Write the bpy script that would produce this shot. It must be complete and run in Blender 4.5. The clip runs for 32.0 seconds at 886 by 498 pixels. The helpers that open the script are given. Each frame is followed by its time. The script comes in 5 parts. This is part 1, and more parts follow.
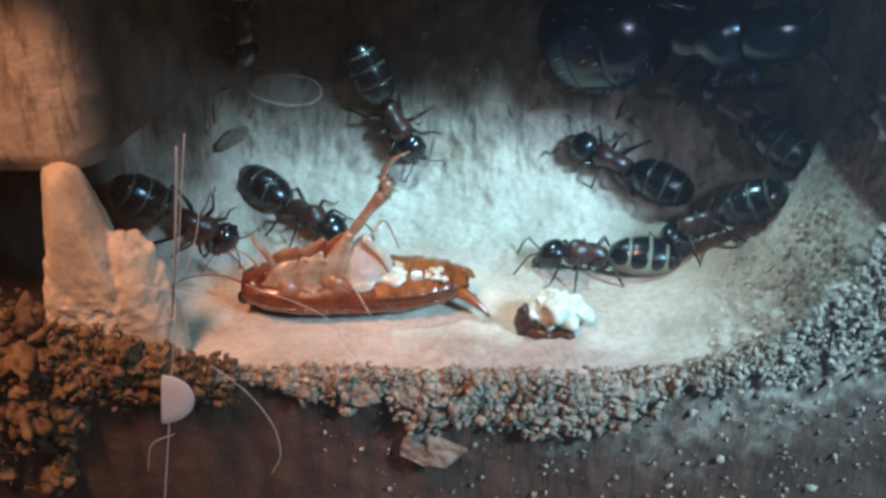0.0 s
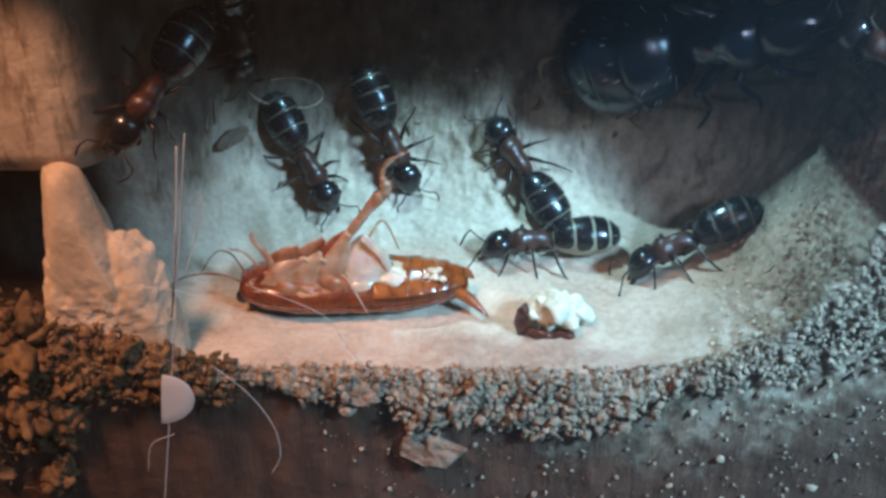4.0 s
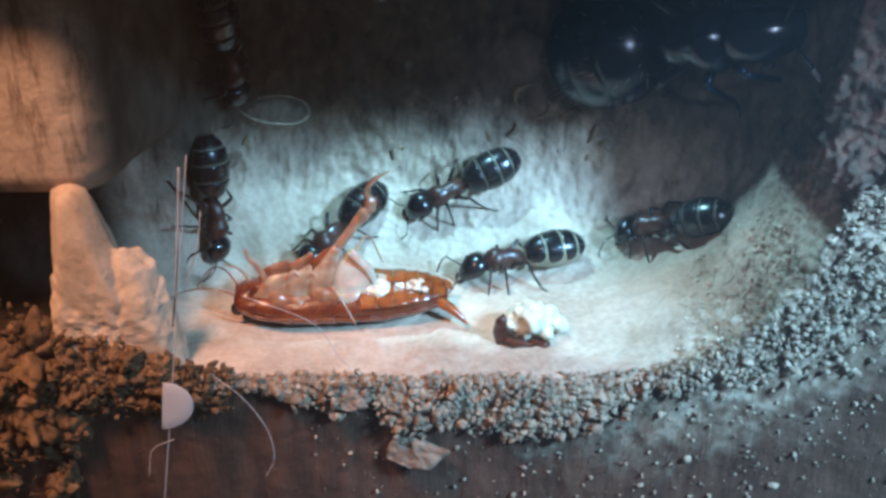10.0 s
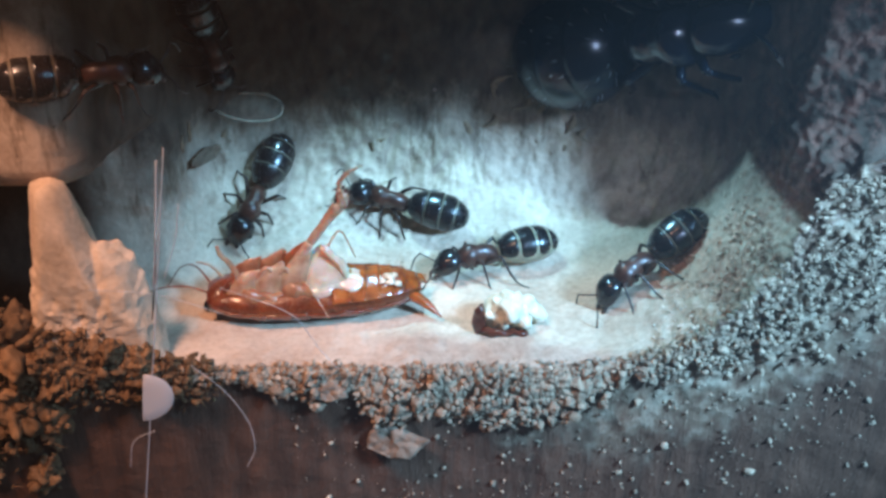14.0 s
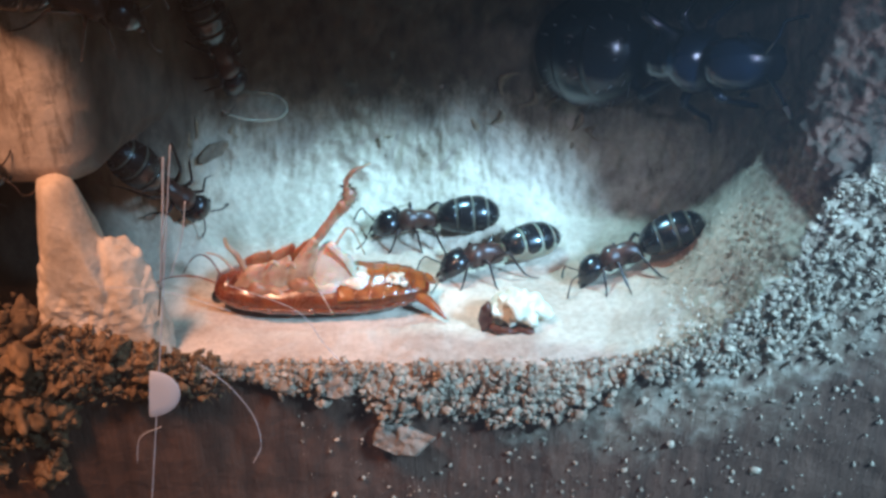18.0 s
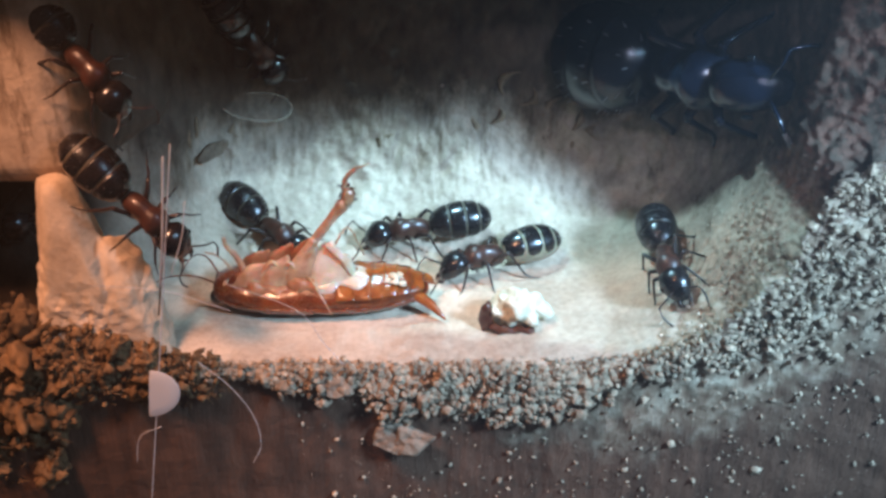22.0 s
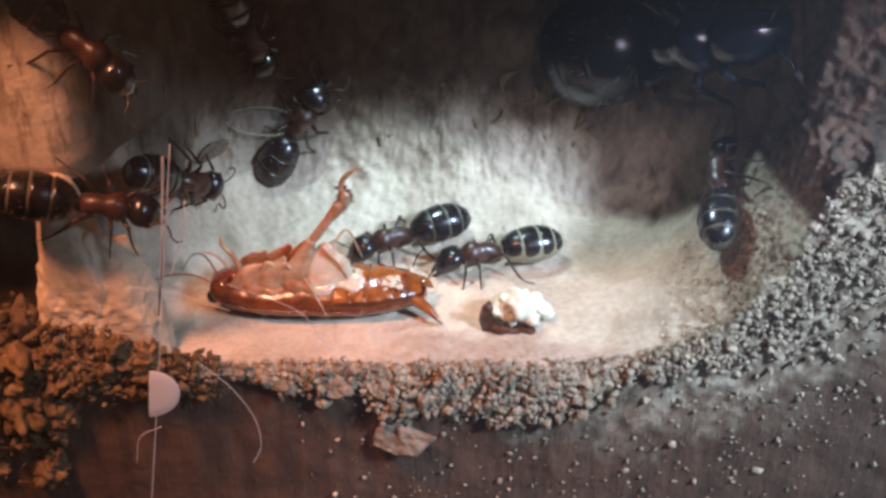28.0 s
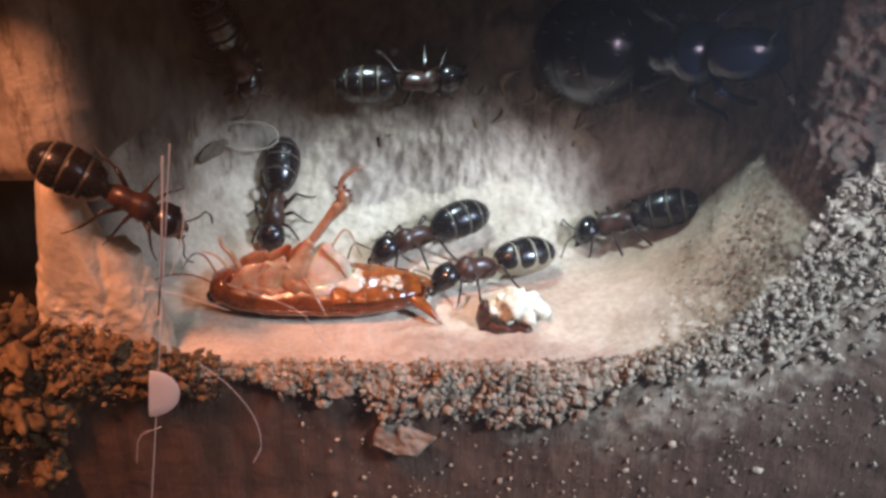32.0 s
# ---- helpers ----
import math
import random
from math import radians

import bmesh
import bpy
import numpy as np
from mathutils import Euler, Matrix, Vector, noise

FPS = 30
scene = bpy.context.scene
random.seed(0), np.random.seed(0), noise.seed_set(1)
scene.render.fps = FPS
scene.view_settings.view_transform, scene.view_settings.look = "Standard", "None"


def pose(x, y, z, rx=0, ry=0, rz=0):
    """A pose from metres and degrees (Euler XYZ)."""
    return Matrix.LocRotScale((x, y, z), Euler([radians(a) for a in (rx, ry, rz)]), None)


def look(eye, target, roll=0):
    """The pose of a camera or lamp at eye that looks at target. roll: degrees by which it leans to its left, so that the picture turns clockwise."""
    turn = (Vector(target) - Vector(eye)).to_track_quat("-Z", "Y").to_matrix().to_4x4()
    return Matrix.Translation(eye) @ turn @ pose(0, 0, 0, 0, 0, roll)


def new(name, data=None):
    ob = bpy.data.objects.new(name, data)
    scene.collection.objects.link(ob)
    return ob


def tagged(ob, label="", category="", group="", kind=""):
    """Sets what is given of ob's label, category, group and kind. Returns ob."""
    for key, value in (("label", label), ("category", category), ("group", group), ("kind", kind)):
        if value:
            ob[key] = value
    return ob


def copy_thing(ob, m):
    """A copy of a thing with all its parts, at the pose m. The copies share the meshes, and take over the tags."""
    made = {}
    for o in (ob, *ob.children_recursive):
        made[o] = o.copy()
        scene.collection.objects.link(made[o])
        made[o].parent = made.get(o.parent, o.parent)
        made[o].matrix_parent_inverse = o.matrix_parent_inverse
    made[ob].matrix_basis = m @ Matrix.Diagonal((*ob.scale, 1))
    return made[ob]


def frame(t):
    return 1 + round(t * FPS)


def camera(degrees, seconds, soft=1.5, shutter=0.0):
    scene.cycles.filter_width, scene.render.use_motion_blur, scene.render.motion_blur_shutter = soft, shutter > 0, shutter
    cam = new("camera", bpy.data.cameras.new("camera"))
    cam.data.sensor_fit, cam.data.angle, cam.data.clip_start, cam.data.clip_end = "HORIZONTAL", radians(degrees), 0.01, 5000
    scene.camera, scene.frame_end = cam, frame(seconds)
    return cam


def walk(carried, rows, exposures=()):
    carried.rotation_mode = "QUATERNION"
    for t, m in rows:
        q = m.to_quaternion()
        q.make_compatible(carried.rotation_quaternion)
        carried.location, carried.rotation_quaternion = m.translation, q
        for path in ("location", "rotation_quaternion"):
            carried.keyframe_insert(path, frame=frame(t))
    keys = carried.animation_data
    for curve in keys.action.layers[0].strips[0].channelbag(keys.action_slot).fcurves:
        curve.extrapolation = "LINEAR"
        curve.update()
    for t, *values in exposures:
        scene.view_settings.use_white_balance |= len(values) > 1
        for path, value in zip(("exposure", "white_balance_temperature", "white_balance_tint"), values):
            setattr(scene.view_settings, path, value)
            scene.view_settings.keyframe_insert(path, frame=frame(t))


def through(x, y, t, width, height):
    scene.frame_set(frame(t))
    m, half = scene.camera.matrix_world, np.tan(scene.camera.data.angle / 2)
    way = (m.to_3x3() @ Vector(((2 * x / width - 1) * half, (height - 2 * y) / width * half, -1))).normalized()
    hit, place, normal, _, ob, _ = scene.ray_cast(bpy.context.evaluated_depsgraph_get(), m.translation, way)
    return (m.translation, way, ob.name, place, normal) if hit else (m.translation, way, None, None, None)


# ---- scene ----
# An ant nest: a pocket milled into a wooden block behind glass. Lengths below are in millimetres, scaled by MM.
MM = 0.001


def mm(x, y, z):
    return Vector((x * MM, y * MM, z * MM))


def view(x, y, z, down, left=0.0, lean=0.0):
    """Camera pose: place in mm, degrees looked down, turned left and leaned."""
    return pose(x * MM, y * MM, z * MM, 90 - down, 0, left) @ pose(0, 0, 0, 0, 0, lean)


cam = camera(45, 32.0, soft=3.0)
CAMERA_ROWS = [
    (0, -0.66, -41.3, 31.75, 30.93, 1.28), (3.5, -0.66, -41.3, 31.75, 30.93, 1.28), (7, -0.66, -41.3, 31.86, 31.02, 1.2),
    (7.5, -0.58, -42.3, 32.25, 30.67, 0.98), (8, -0.56, -43.2, 32.5, 30.24, 0.75), (8.5, -0.53, -43.7, 32.6, 29.94, 0.7),
    (9, -0.51, -44.05, 32.75, 29.82, 0.56), (9.5, -0.49, -44.45, 32.9, 29.6, 0.5), (10, -0.48, -45.0, 32.75, 29.1, 0.32),
    (10.5, -0.45, -45.4, 32.93, 29.02, 0.26), (11, -0.42, -45.5, 33.05, 29.03, 0.2), (11.5, -0.35, -45.58, 33.13, 29.05, 0.26),
    (12, -0.3, -45.6, 33.12, 29.06, 0.25), (12.5, -0.23, -45.6, 33.1, 29.09, 0.22), (13, -0.13, -45.42, 33.0, 29.42, -0.14),
    (13.5, -0.1, -45.35, 33.05, 29.64, -0.36), (14, -0.02, -45.34, 32.97, 29.62, -0.48), (14.5, -0.02, -45.27, 32.98, 29.76, -0.26),
    (16.5, -0.02, -45.16, 33.06, 29.93, -0.08), (17, -0.01, -45.24, 33.05, 29.88, -0.06), (20, 0.0, -45.22, 33.05, 29.9, -0.05),
    (25, -0.01, -45.06, 33.06, 30.01, -0.02), (30, 0.0, -45.0, 33.0, 30.0, 0.0), (32, 0.0, -45.0, 33.0, 30.0, 0.0)]
walk(cam, [(t, view(*row)) for t, *row in CAMERA_ROWS],
     [(0, -0.85, 5900, 11), (7, -0.85, 5700, 11), (8.5, -0.6, 5600, 11), (12, -0.6, 5450, 11), (20, -0.5, 5850, 15), (24, -0.65, 6800, 27), (28, -0.7, 7400, 38), (32, -0.75, 7800, 43)])

# ---- light ----
world = bpy.data.worlds.new("room")
scene.world = world
world.use_nodes = True
world.node_tree.nodes["Background"].inputs[0].default_value = (1.0, 0.88, 0.78, 1)
world.node_tree.nodes["Background"].inputs[1].default_value = 0.065


def spot(name, eye, target, watts, colour, degrees, blend, radius):
    lamp = bpy.data.lights.new(name, "SPOT")
    lamp.energy, lamp.color, lamp.spot_size, lamp.spot_blend, lamp.shadow_soft_size = watts, colour, radians(degrees), blend, radius * MM
    ob = new(name, lamp)
    ob.matrix_world = look(mm(*eye), mm(*target))
    return ob


# a torch shines down an added shaft in the block's top, a warm lamp stands before it to the left; two cool fills are
# added from the right
spot("torch_light", (-4.0, 13.72, 30), (10.0, 11.5, 0), 0.066, (0.46, 0.90, 1.0), 108, 0.95, 0.28)
spot("warm_lamp", (-46, -42, 104), (-17, 0.5, 8), 1.2, (1.0, 0.50, 0.27), 26, 0.9, 13)
# added fill for the right-hand bank, in place of spilled torch light
spot("bank_fill", (75, -60, 70), (23, 1, 10), 2.3, (0.40, 0.75, 1.0), 31, 0.9, 10)
# added small lamp that gives the queen her highlights
spot("queen_fill", (28, -80, 60), (14, 12, 12), 0.16, (0.66, 0.78, 1.0), 16, 0.9, 1.0)


# ---- materials ----
def tree(name):
    m = bpy.data.materials.new(name)
    m.use_nodes = True
    nodes, links = m.node_tree.nodes, m.node_tree.links
    return m, nodes, links, nodes["Principled BSDF"]


def node(nodes, kind, **values):
    n = nodes.new(kind)
    for key, value in values.items():
        if key in n.inputs:
            n.inputs[key].default_value = value
    return n


def ramp(nodes, links, source, stops):
    r = nodes.new("ShaderNodeValToRGB")
    e = r.color_ramp.elements
    while len(e) < len(stops):
        e.new(0.5)
    for one, (p, c) in zip(e, stops):
        one.position, one.color = p, (*c, 1)
    links.new(source, r.inputs[0])
    return r


def grainy(name, dark, light, size, fine, rough=0.8, bump=0.5, relief=0.05, stretch=(1, 1, 1), spec=0.3, by_object=0.0, by_piece=0.0):
    """A dull natural surface: patches of two tones of the given size in mm, fine grain, relief in mm."""
    m, nodes, links, bsdf = tree(name)
    at = nodes.new("ShaderNodeTexCoord")
    place = node(nodes, "ShaderNodeMapping")
    place.inputs["Scale"].default_value = stretch
    links.new(at.outputs["Object"], place.inputs["Vector"])
    big = node(nodes, "ShaderNodeTexNoise", Scale=1000 / size, Detail=5.0, Roughness=0.6)
    small = node(nodes, "ShaderNodeTexNoise", Scale=1000 / fine, Detail=4.0, Roughness=0.65)
    for n in (big, small):
        links.new(place.outputs[0], n.inputs["Vector"])
    mix = nodes.new("ShaderNodeMath")
    mix.operation = "MULTIPLY_ADD"
    links.new(small.outputs[0], mix.inputs[0])
    mix.inputs[1].default_value = 0.55
    links.new(big.outputs[0], mix.inputs[2])
    middle = [(a + b) / 2 for a, b in zip(dark, light)]
    tone = ramp(nodes, links, mix.outputs[0], [(0.5, dark), (0.75, middle), (1.0, light)])
    colour = tone.outputs[0]
    if by_object or by_piece:
        info, hue = nodes.new("ShaderNodeNewGeometry" if by_piece else "ShaderNodeObjectInfo"), nodes.new("ShaderNodeHueSaturation")
        by_object = by_object or by_piece
        span = node(nodes, "ShaderNodeMapRange")
        span.inputs["To Min"].default_value, span.inputs["To Max"].default_value = 1 - by_object, 1 + by_object
        links.new(info.outputs["Random Per Island" if by_piece else "Random"], span.inputs[0])
        links.new(span.outputs[0], hue.inputs["Value"])
        links.new(colour, hue.inputs["Color"])
        colour = hue.outputs[0]
    links.new(colour, bsdf.inputs["Base Color"])
    bsdf.inputs["Roughness"].default_value = rough
    bsdf.inputs["Specular IOR Level"].default_value = spec
    b = node(nodes, "ShaderNodeBump", Strength=bump, Distance=relief * MM)
    links.new(mix.outputs[0], b.inputs["Height"])
    links.new(b.outputs[0], bsdf.inputs["Normal"])
    return m


def chitin(name, colour, light, rough=0.25, size=0.5, through=0.0, coat=0.3, soak=0.0, relief=0.0):
    """Insect shell: glossy, faintly mottled, finely dimpled."""
    m, nodes, links, bsdf = tree(name)
    at = nodes.new("ShaderNodeTexCoord")
    n = node(nodes, "ShaderNodeTexNoise", Scale=1000 / size, Detail=4.0)
    fine = node(nodes, "ShaderNodeTexNoise", Scale=12000.0, Detail=2.0)
    links.new(at.outputs["Object"], n.inputs["Vector"])
    links.new(at.outputs["Object"], fine.inputs["Vector"])
    tone = ramp(nodes, links, n.outputs[0], [(0.3, colour), (0.7, light)])
    links.new(tone.outputs[0], bsdf.inputs["Base Color"])
    gloss = node(nodes, "ShaderNodeMapRange")
    gloss.inputs["To Min"].default_value, gloss.inputs["To Max"].default_value = rough * 0.8, rough * 1.5
    links.new(fine.outputs[0], gloss.inputs[0])
    links.new(gloss.outputs[0], bsdf.inputs["Roughness"])
    bsdf.inputs["Coat Weight"].default_value, bsdf.inputs["Coat Roughness"].default_value = coat, 0.12
    bsdf.inputs["Transmission Weight"].default_value = through
    if soak:
        bsdf.inputs["Subsurface Weight"].default_value = soak
        bsdf.inputs["Subsurface Scale"].default_value = 0.9 * MM
    b = node(nodes, "ShaderNodeBump", Strength=0.25, Distance=0.015 * MM)
    links.new(fine.outputs[0], b.inputs["Height"])
    links.new(b.outputs[0], bsdf.inputs["Normal"])
    if relief:
        folds = node(nodes, "ShaderNodeTexNoise", Scale=2600.0, Detail=5.0, Roughness=0.6, Distortion=0.8)
        links.new(at.outputs["Object"], folds.inputs["Vector"])
        deep = node(nodes, "ShaderNodeBump", Strength=0.8, Distance=relief * MM)
        links.new(folds.outputs[0], deep.inputs["Height"])
        links.new(b.outputs[0], deep.inputs["Normal"])
        links.new(deep.outputs[0], bsdf.inputs["Normal"])
    return m


def clear(name, tint, rough, alpha):
    """Thin see-through film: mostly clear, with a little sheen."""
    m, nodes, links, bsdf = tree(name)
    bsdf.inputs["Base Color"].default_value = (*tint, 1)
    bsdf.inputs["Roughness"].default_value = rough
    bsdf.inputs["Alpha"].default_value = alpha
    return m


def node_scaled(nodes, links, source, factor):
    n = nodes.new("ShaderNodeMath")
    n.operation = "MULTIPLY"
    links.new(source, n.inputs[0])
    n.inputs[1].default_value = factor
    return n.outputs[0]


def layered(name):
    """The pocket: pale sandy dust on its floor and lower slopes, the wood above darkened for its shade, with a ragged
    border.
    """
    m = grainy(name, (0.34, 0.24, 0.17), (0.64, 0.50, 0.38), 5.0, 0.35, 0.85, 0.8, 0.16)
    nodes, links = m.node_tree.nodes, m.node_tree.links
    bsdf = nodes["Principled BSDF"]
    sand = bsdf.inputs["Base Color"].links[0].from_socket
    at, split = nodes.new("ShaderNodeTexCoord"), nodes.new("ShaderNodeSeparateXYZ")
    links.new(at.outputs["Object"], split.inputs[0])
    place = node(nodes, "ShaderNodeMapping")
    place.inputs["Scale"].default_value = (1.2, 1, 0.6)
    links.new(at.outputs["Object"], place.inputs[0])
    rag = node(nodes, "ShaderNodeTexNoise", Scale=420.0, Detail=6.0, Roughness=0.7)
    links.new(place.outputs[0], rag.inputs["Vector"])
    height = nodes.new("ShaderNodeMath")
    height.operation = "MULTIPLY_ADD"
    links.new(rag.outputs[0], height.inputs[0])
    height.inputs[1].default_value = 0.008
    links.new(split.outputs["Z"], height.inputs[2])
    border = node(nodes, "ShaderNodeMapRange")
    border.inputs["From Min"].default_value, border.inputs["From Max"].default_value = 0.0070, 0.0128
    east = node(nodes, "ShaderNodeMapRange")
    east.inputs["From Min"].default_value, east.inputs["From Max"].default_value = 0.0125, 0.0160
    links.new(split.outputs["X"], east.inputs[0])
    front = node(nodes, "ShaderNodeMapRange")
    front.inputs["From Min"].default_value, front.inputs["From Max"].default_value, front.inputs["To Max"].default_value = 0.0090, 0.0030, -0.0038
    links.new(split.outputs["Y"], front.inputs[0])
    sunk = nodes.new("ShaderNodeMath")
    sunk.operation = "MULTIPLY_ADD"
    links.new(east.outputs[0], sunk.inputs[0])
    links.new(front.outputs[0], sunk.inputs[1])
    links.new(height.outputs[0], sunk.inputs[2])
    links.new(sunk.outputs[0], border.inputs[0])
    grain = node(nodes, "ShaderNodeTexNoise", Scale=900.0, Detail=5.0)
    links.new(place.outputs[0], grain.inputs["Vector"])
    # the upper wall's shade is put into the colour: dark brown wood tones
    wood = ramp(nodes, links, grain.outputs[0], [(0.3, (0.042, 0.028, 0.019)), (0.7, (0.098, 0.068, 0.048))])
    # the pillar's front stays pale wood all the way up, left out of that shade
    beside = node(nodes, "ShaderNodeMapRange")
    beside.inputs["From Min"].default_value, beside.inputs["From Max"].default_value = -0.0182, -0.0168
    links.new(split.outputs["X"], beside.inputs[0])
    wall_shade = nodes.new("ShaderNodeMath")
    wall_shade.operation = "MULTIPLY"
    links.new(border.outputs[0], wall_shade.inputs[0])
    links.new(beside.outputs[0], wall_shade.inputs[1])
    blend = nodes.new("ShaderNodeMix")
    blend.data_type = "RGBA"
    links.new(wall_shade.outputs[0], blend.inputs[0])
    # brown streaks of bare wood run down the dusted slope
    place2 = node(nodes, "ShaderNodeMapping")
    place2.inputs["Scale"].default_value = (3.0, 1.2, 0.6)
    place2.inputs["Rotation"].default_value = (0, 0.25, 0)
    links.new(at.outputs["Object"], place2.inputs[0])
    streak = node(nodes, "ShaderNodeTexNoise", Scale=330.0, Detail=6.0, Roughness=0.65)
    links.new(place2.outputs[0], streak.inputs["Vector"])
    mark = node(nodes, "ShaderNodeMapRange")
    mark.inputs["From Min"].default_value, mark.inputs["From Max"].default_value, mark.inputs["To Max"].default_value = 0.53, 0.66, 0.9
    links.new(streak.outputs[0], mark.inputs[0])
    low = node(nodes, "ShaderNodeMapRange")
    low.inputs["From Min"].default_value, low.inputs["From Max"].default_value = 0.0012, 0.0045
    links.new(split.outputs["Z"], low.inputs[0])
    marks = nodes.new("ShaderNodeMath")
    marks.operation = "MULTIPLY"
    links.new(mark.outputs[0], marks.inputs[0])
    links.new(low.outputs[0], marks.inputs[1])
    streaked = nodes.new("ShaderNodeMix")
    streaked.data_type = "RGBA"
    links.new(marks.outputs[0], streaked.inputs[0])
    links.new(sand, streaked.inputs[6])
    streaked.inputs[7].default_value = (0.15, 0.095, 0.055, 1)
    links.new(streaked.outputs[2], blend.inputs[6])
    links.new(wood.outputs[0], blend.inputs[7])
    # rusty soil rubbed into the groove beside the right-hand edge
    stain = node(nodes, "ShaderNodeTexNoise", Scale=700.0, Detail=6.0, Roughness=0.75)
    links.new(at.outputs["Object"], stain.inputs["Vector"])
    band = node(nodes, "ShaderNodeMapRange")
    band.inputs["From Min"].default_value, band.inputs["From Max"].default_value = 0.010, 0.016
    links.new(split.outputs["X"], band.inputs[0])
    spots = node(nodes, "ShaderNodeMapRange")
    spots.inputs["From Min"].default_value, spots.inputs["From Max"].default_value = 0.45, 0.62
    links.new(stain.outputs[0], spots.inputs[0])
    groove = ramp(nodes, links, node_scaled(nodes, links, split.outputs["Y"], 100.0), [(0.03, (0, 0, 0)), (0.14, (1, 1, 1)), (0.30, (1, 1, 1)), (0.48, (0.12, 0.12, 0.12))])
    within = nodes.new("ShaderNodeMath")
    within.operation = "MULTIPLY"
    links.new(band.outputs[0], within.inputs[0])
    links.new(groove.outputs[0], within.inputs[1])
    both = nodes.new("ShaderNodeMath")
    both.operation = "MULTIPLY"
    links.new(within.outputs[0], both.inputs[0])
    links.new(spots.outputs[0], both.inputs[1])
    rust = nodes.new("ShaderNodeMix")
    rust.data_type = "RGBA"
    links.new(both.outputs[0], rust.inputs[0])
    links.new(blend.outputs[2], rust.inputs[6])
    rust.inputs[7].default_value = (0.24, 0.115, 0.08, 1)
    # the shade inside the tunnel's mouth, painted in as a dark brown tone
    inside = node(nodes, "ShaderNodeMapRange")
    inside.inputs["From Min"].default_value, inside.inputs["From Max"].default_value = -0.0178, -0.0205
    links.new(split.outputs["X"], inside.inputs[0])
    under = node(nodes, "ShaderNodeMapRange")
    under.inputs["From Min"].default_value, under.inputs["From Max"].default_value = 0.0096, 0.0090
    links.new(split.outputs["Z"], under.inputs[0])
    tunnel_shade = nodes.new("ShaderNodeMath")
    tunnel_shade.operation = "MULTIPLY"
    links.new(inside.outputs[0], tunnel_shade.inputs[0])
    links.new(under.outputs[0], tunnel_shade.inputs[1])
    darkened = nodes.new("ShaderNodeMix")
    darkened.data_type = "RGBA"
    links.new(tunnel_shade.outputs[0], darkened.inputs[0])
    links.new(rust.outputs[2], darkened.inputs[6])
    shade_tone = ramp(nodes, links, grain.outputs[0], [(0.3, (0.018, 0.010, 0.006)), (0.7, (0.055, 0.032, 0.018))])
    links.new(shade_tone.outputs[0], darkened.inputs[7])
    links.new(darkened.outputs[2], bsdf.inputs["Base Color"])
    return m


def dusted(name):
    """Dark upright-grained wood, with pale dust caked round the rising right-hand edge, ragged at its border."""
    m = grainy(name, (0.040, 0.020, 0.013), (0.135, 0.068, 0.043), 3.2, 0.24, 0.55, 0.9, 0.12, (2.6, 1, 0.18), 0.4)
    nodes, links = m.node_tree.nodes, m.node_tree.links
    bsdf = nodes["Principled BSDF"]
    wood = bsdf.inputs["Base Color"].links[0].from_socket
    at = nodes.new("ShaderNodeTexCoord")
    flat = nodes.new("ShaderNodeVectorMath")
    flat.operation = "MULTIPLY"
    flat.inputs[1].default_value = (1, 0, 1)
    links.new(at.outputs["Object"], flat.inputs[0])
    far = nodes.new("ShaderNodeVectorMath")
    far.operation = "DISTANCE"
    far.inputs[1].default_value = (0.0115, 0, 0.009)
    links.new(flat.outputs[0], far.inputs[0])
    rag = node(nodes, "ShaderNodeTexNoise", Scale=260.0, Detail=8.0, Roughness=0.72)
    links.new(at.outputs["Object"], rag.inputs["Vector"])
    push = nodes.new("ShaderNodeMath")
    push.operation = "MULTIPLY_ADD"
    links.new(rag.outputs[0], push.inputs[0])
    push.inputs[1].default_value = 0.016
    links.new(far.outputs["Value"], push.inputs[2])
    cover = node(nodes, "ShaderNodeMapRange")
    cover.inputs["From Min"].default_value, cover.inputs["From Max"].default_value = 0.0235, 0.0185
    links.new(push.outputs[0], cover.inputs[0])
    speck = node(nodes, "ShaderNodeTexNoise", Scale=750.0, Detail=5.0, Roughness=0.6)
    links.new(at.outputs["Object"], speck.inputs["Vector"])
    dust = ramp(nodes, links, speck.outputs[0], [(0.36, (0.12, 0.066, 0.042)), (0.50, (0.25, 0.175, 0.12)), (0.66, (0.46, 0.37, 0.275))])
    both = nodes.new("ShaderNodeMix")
    both.data_type = "RGBA"
    links.new(cover.outputs[0], both.inputs[0])
    links.new(wood, both.inputs[6])
    links.new(dust.outputs[0], both.inputs[7])
    links.new(both.outputs[2], bsdf.inputs["Base Color"])
    knob = node(nodes, "ShaderNodeBump", Strength=0.9, Distance=0.25 * MM)
    links.new(speck.outputs[0], knob.inputs["Height"])
    links.new(bsdf.inputs["Normal"].links[0].from_socket, knob.inputs["Normal"])
    links.new(knob.outputs[0], bsdf.inputs["Normal"])
    return m


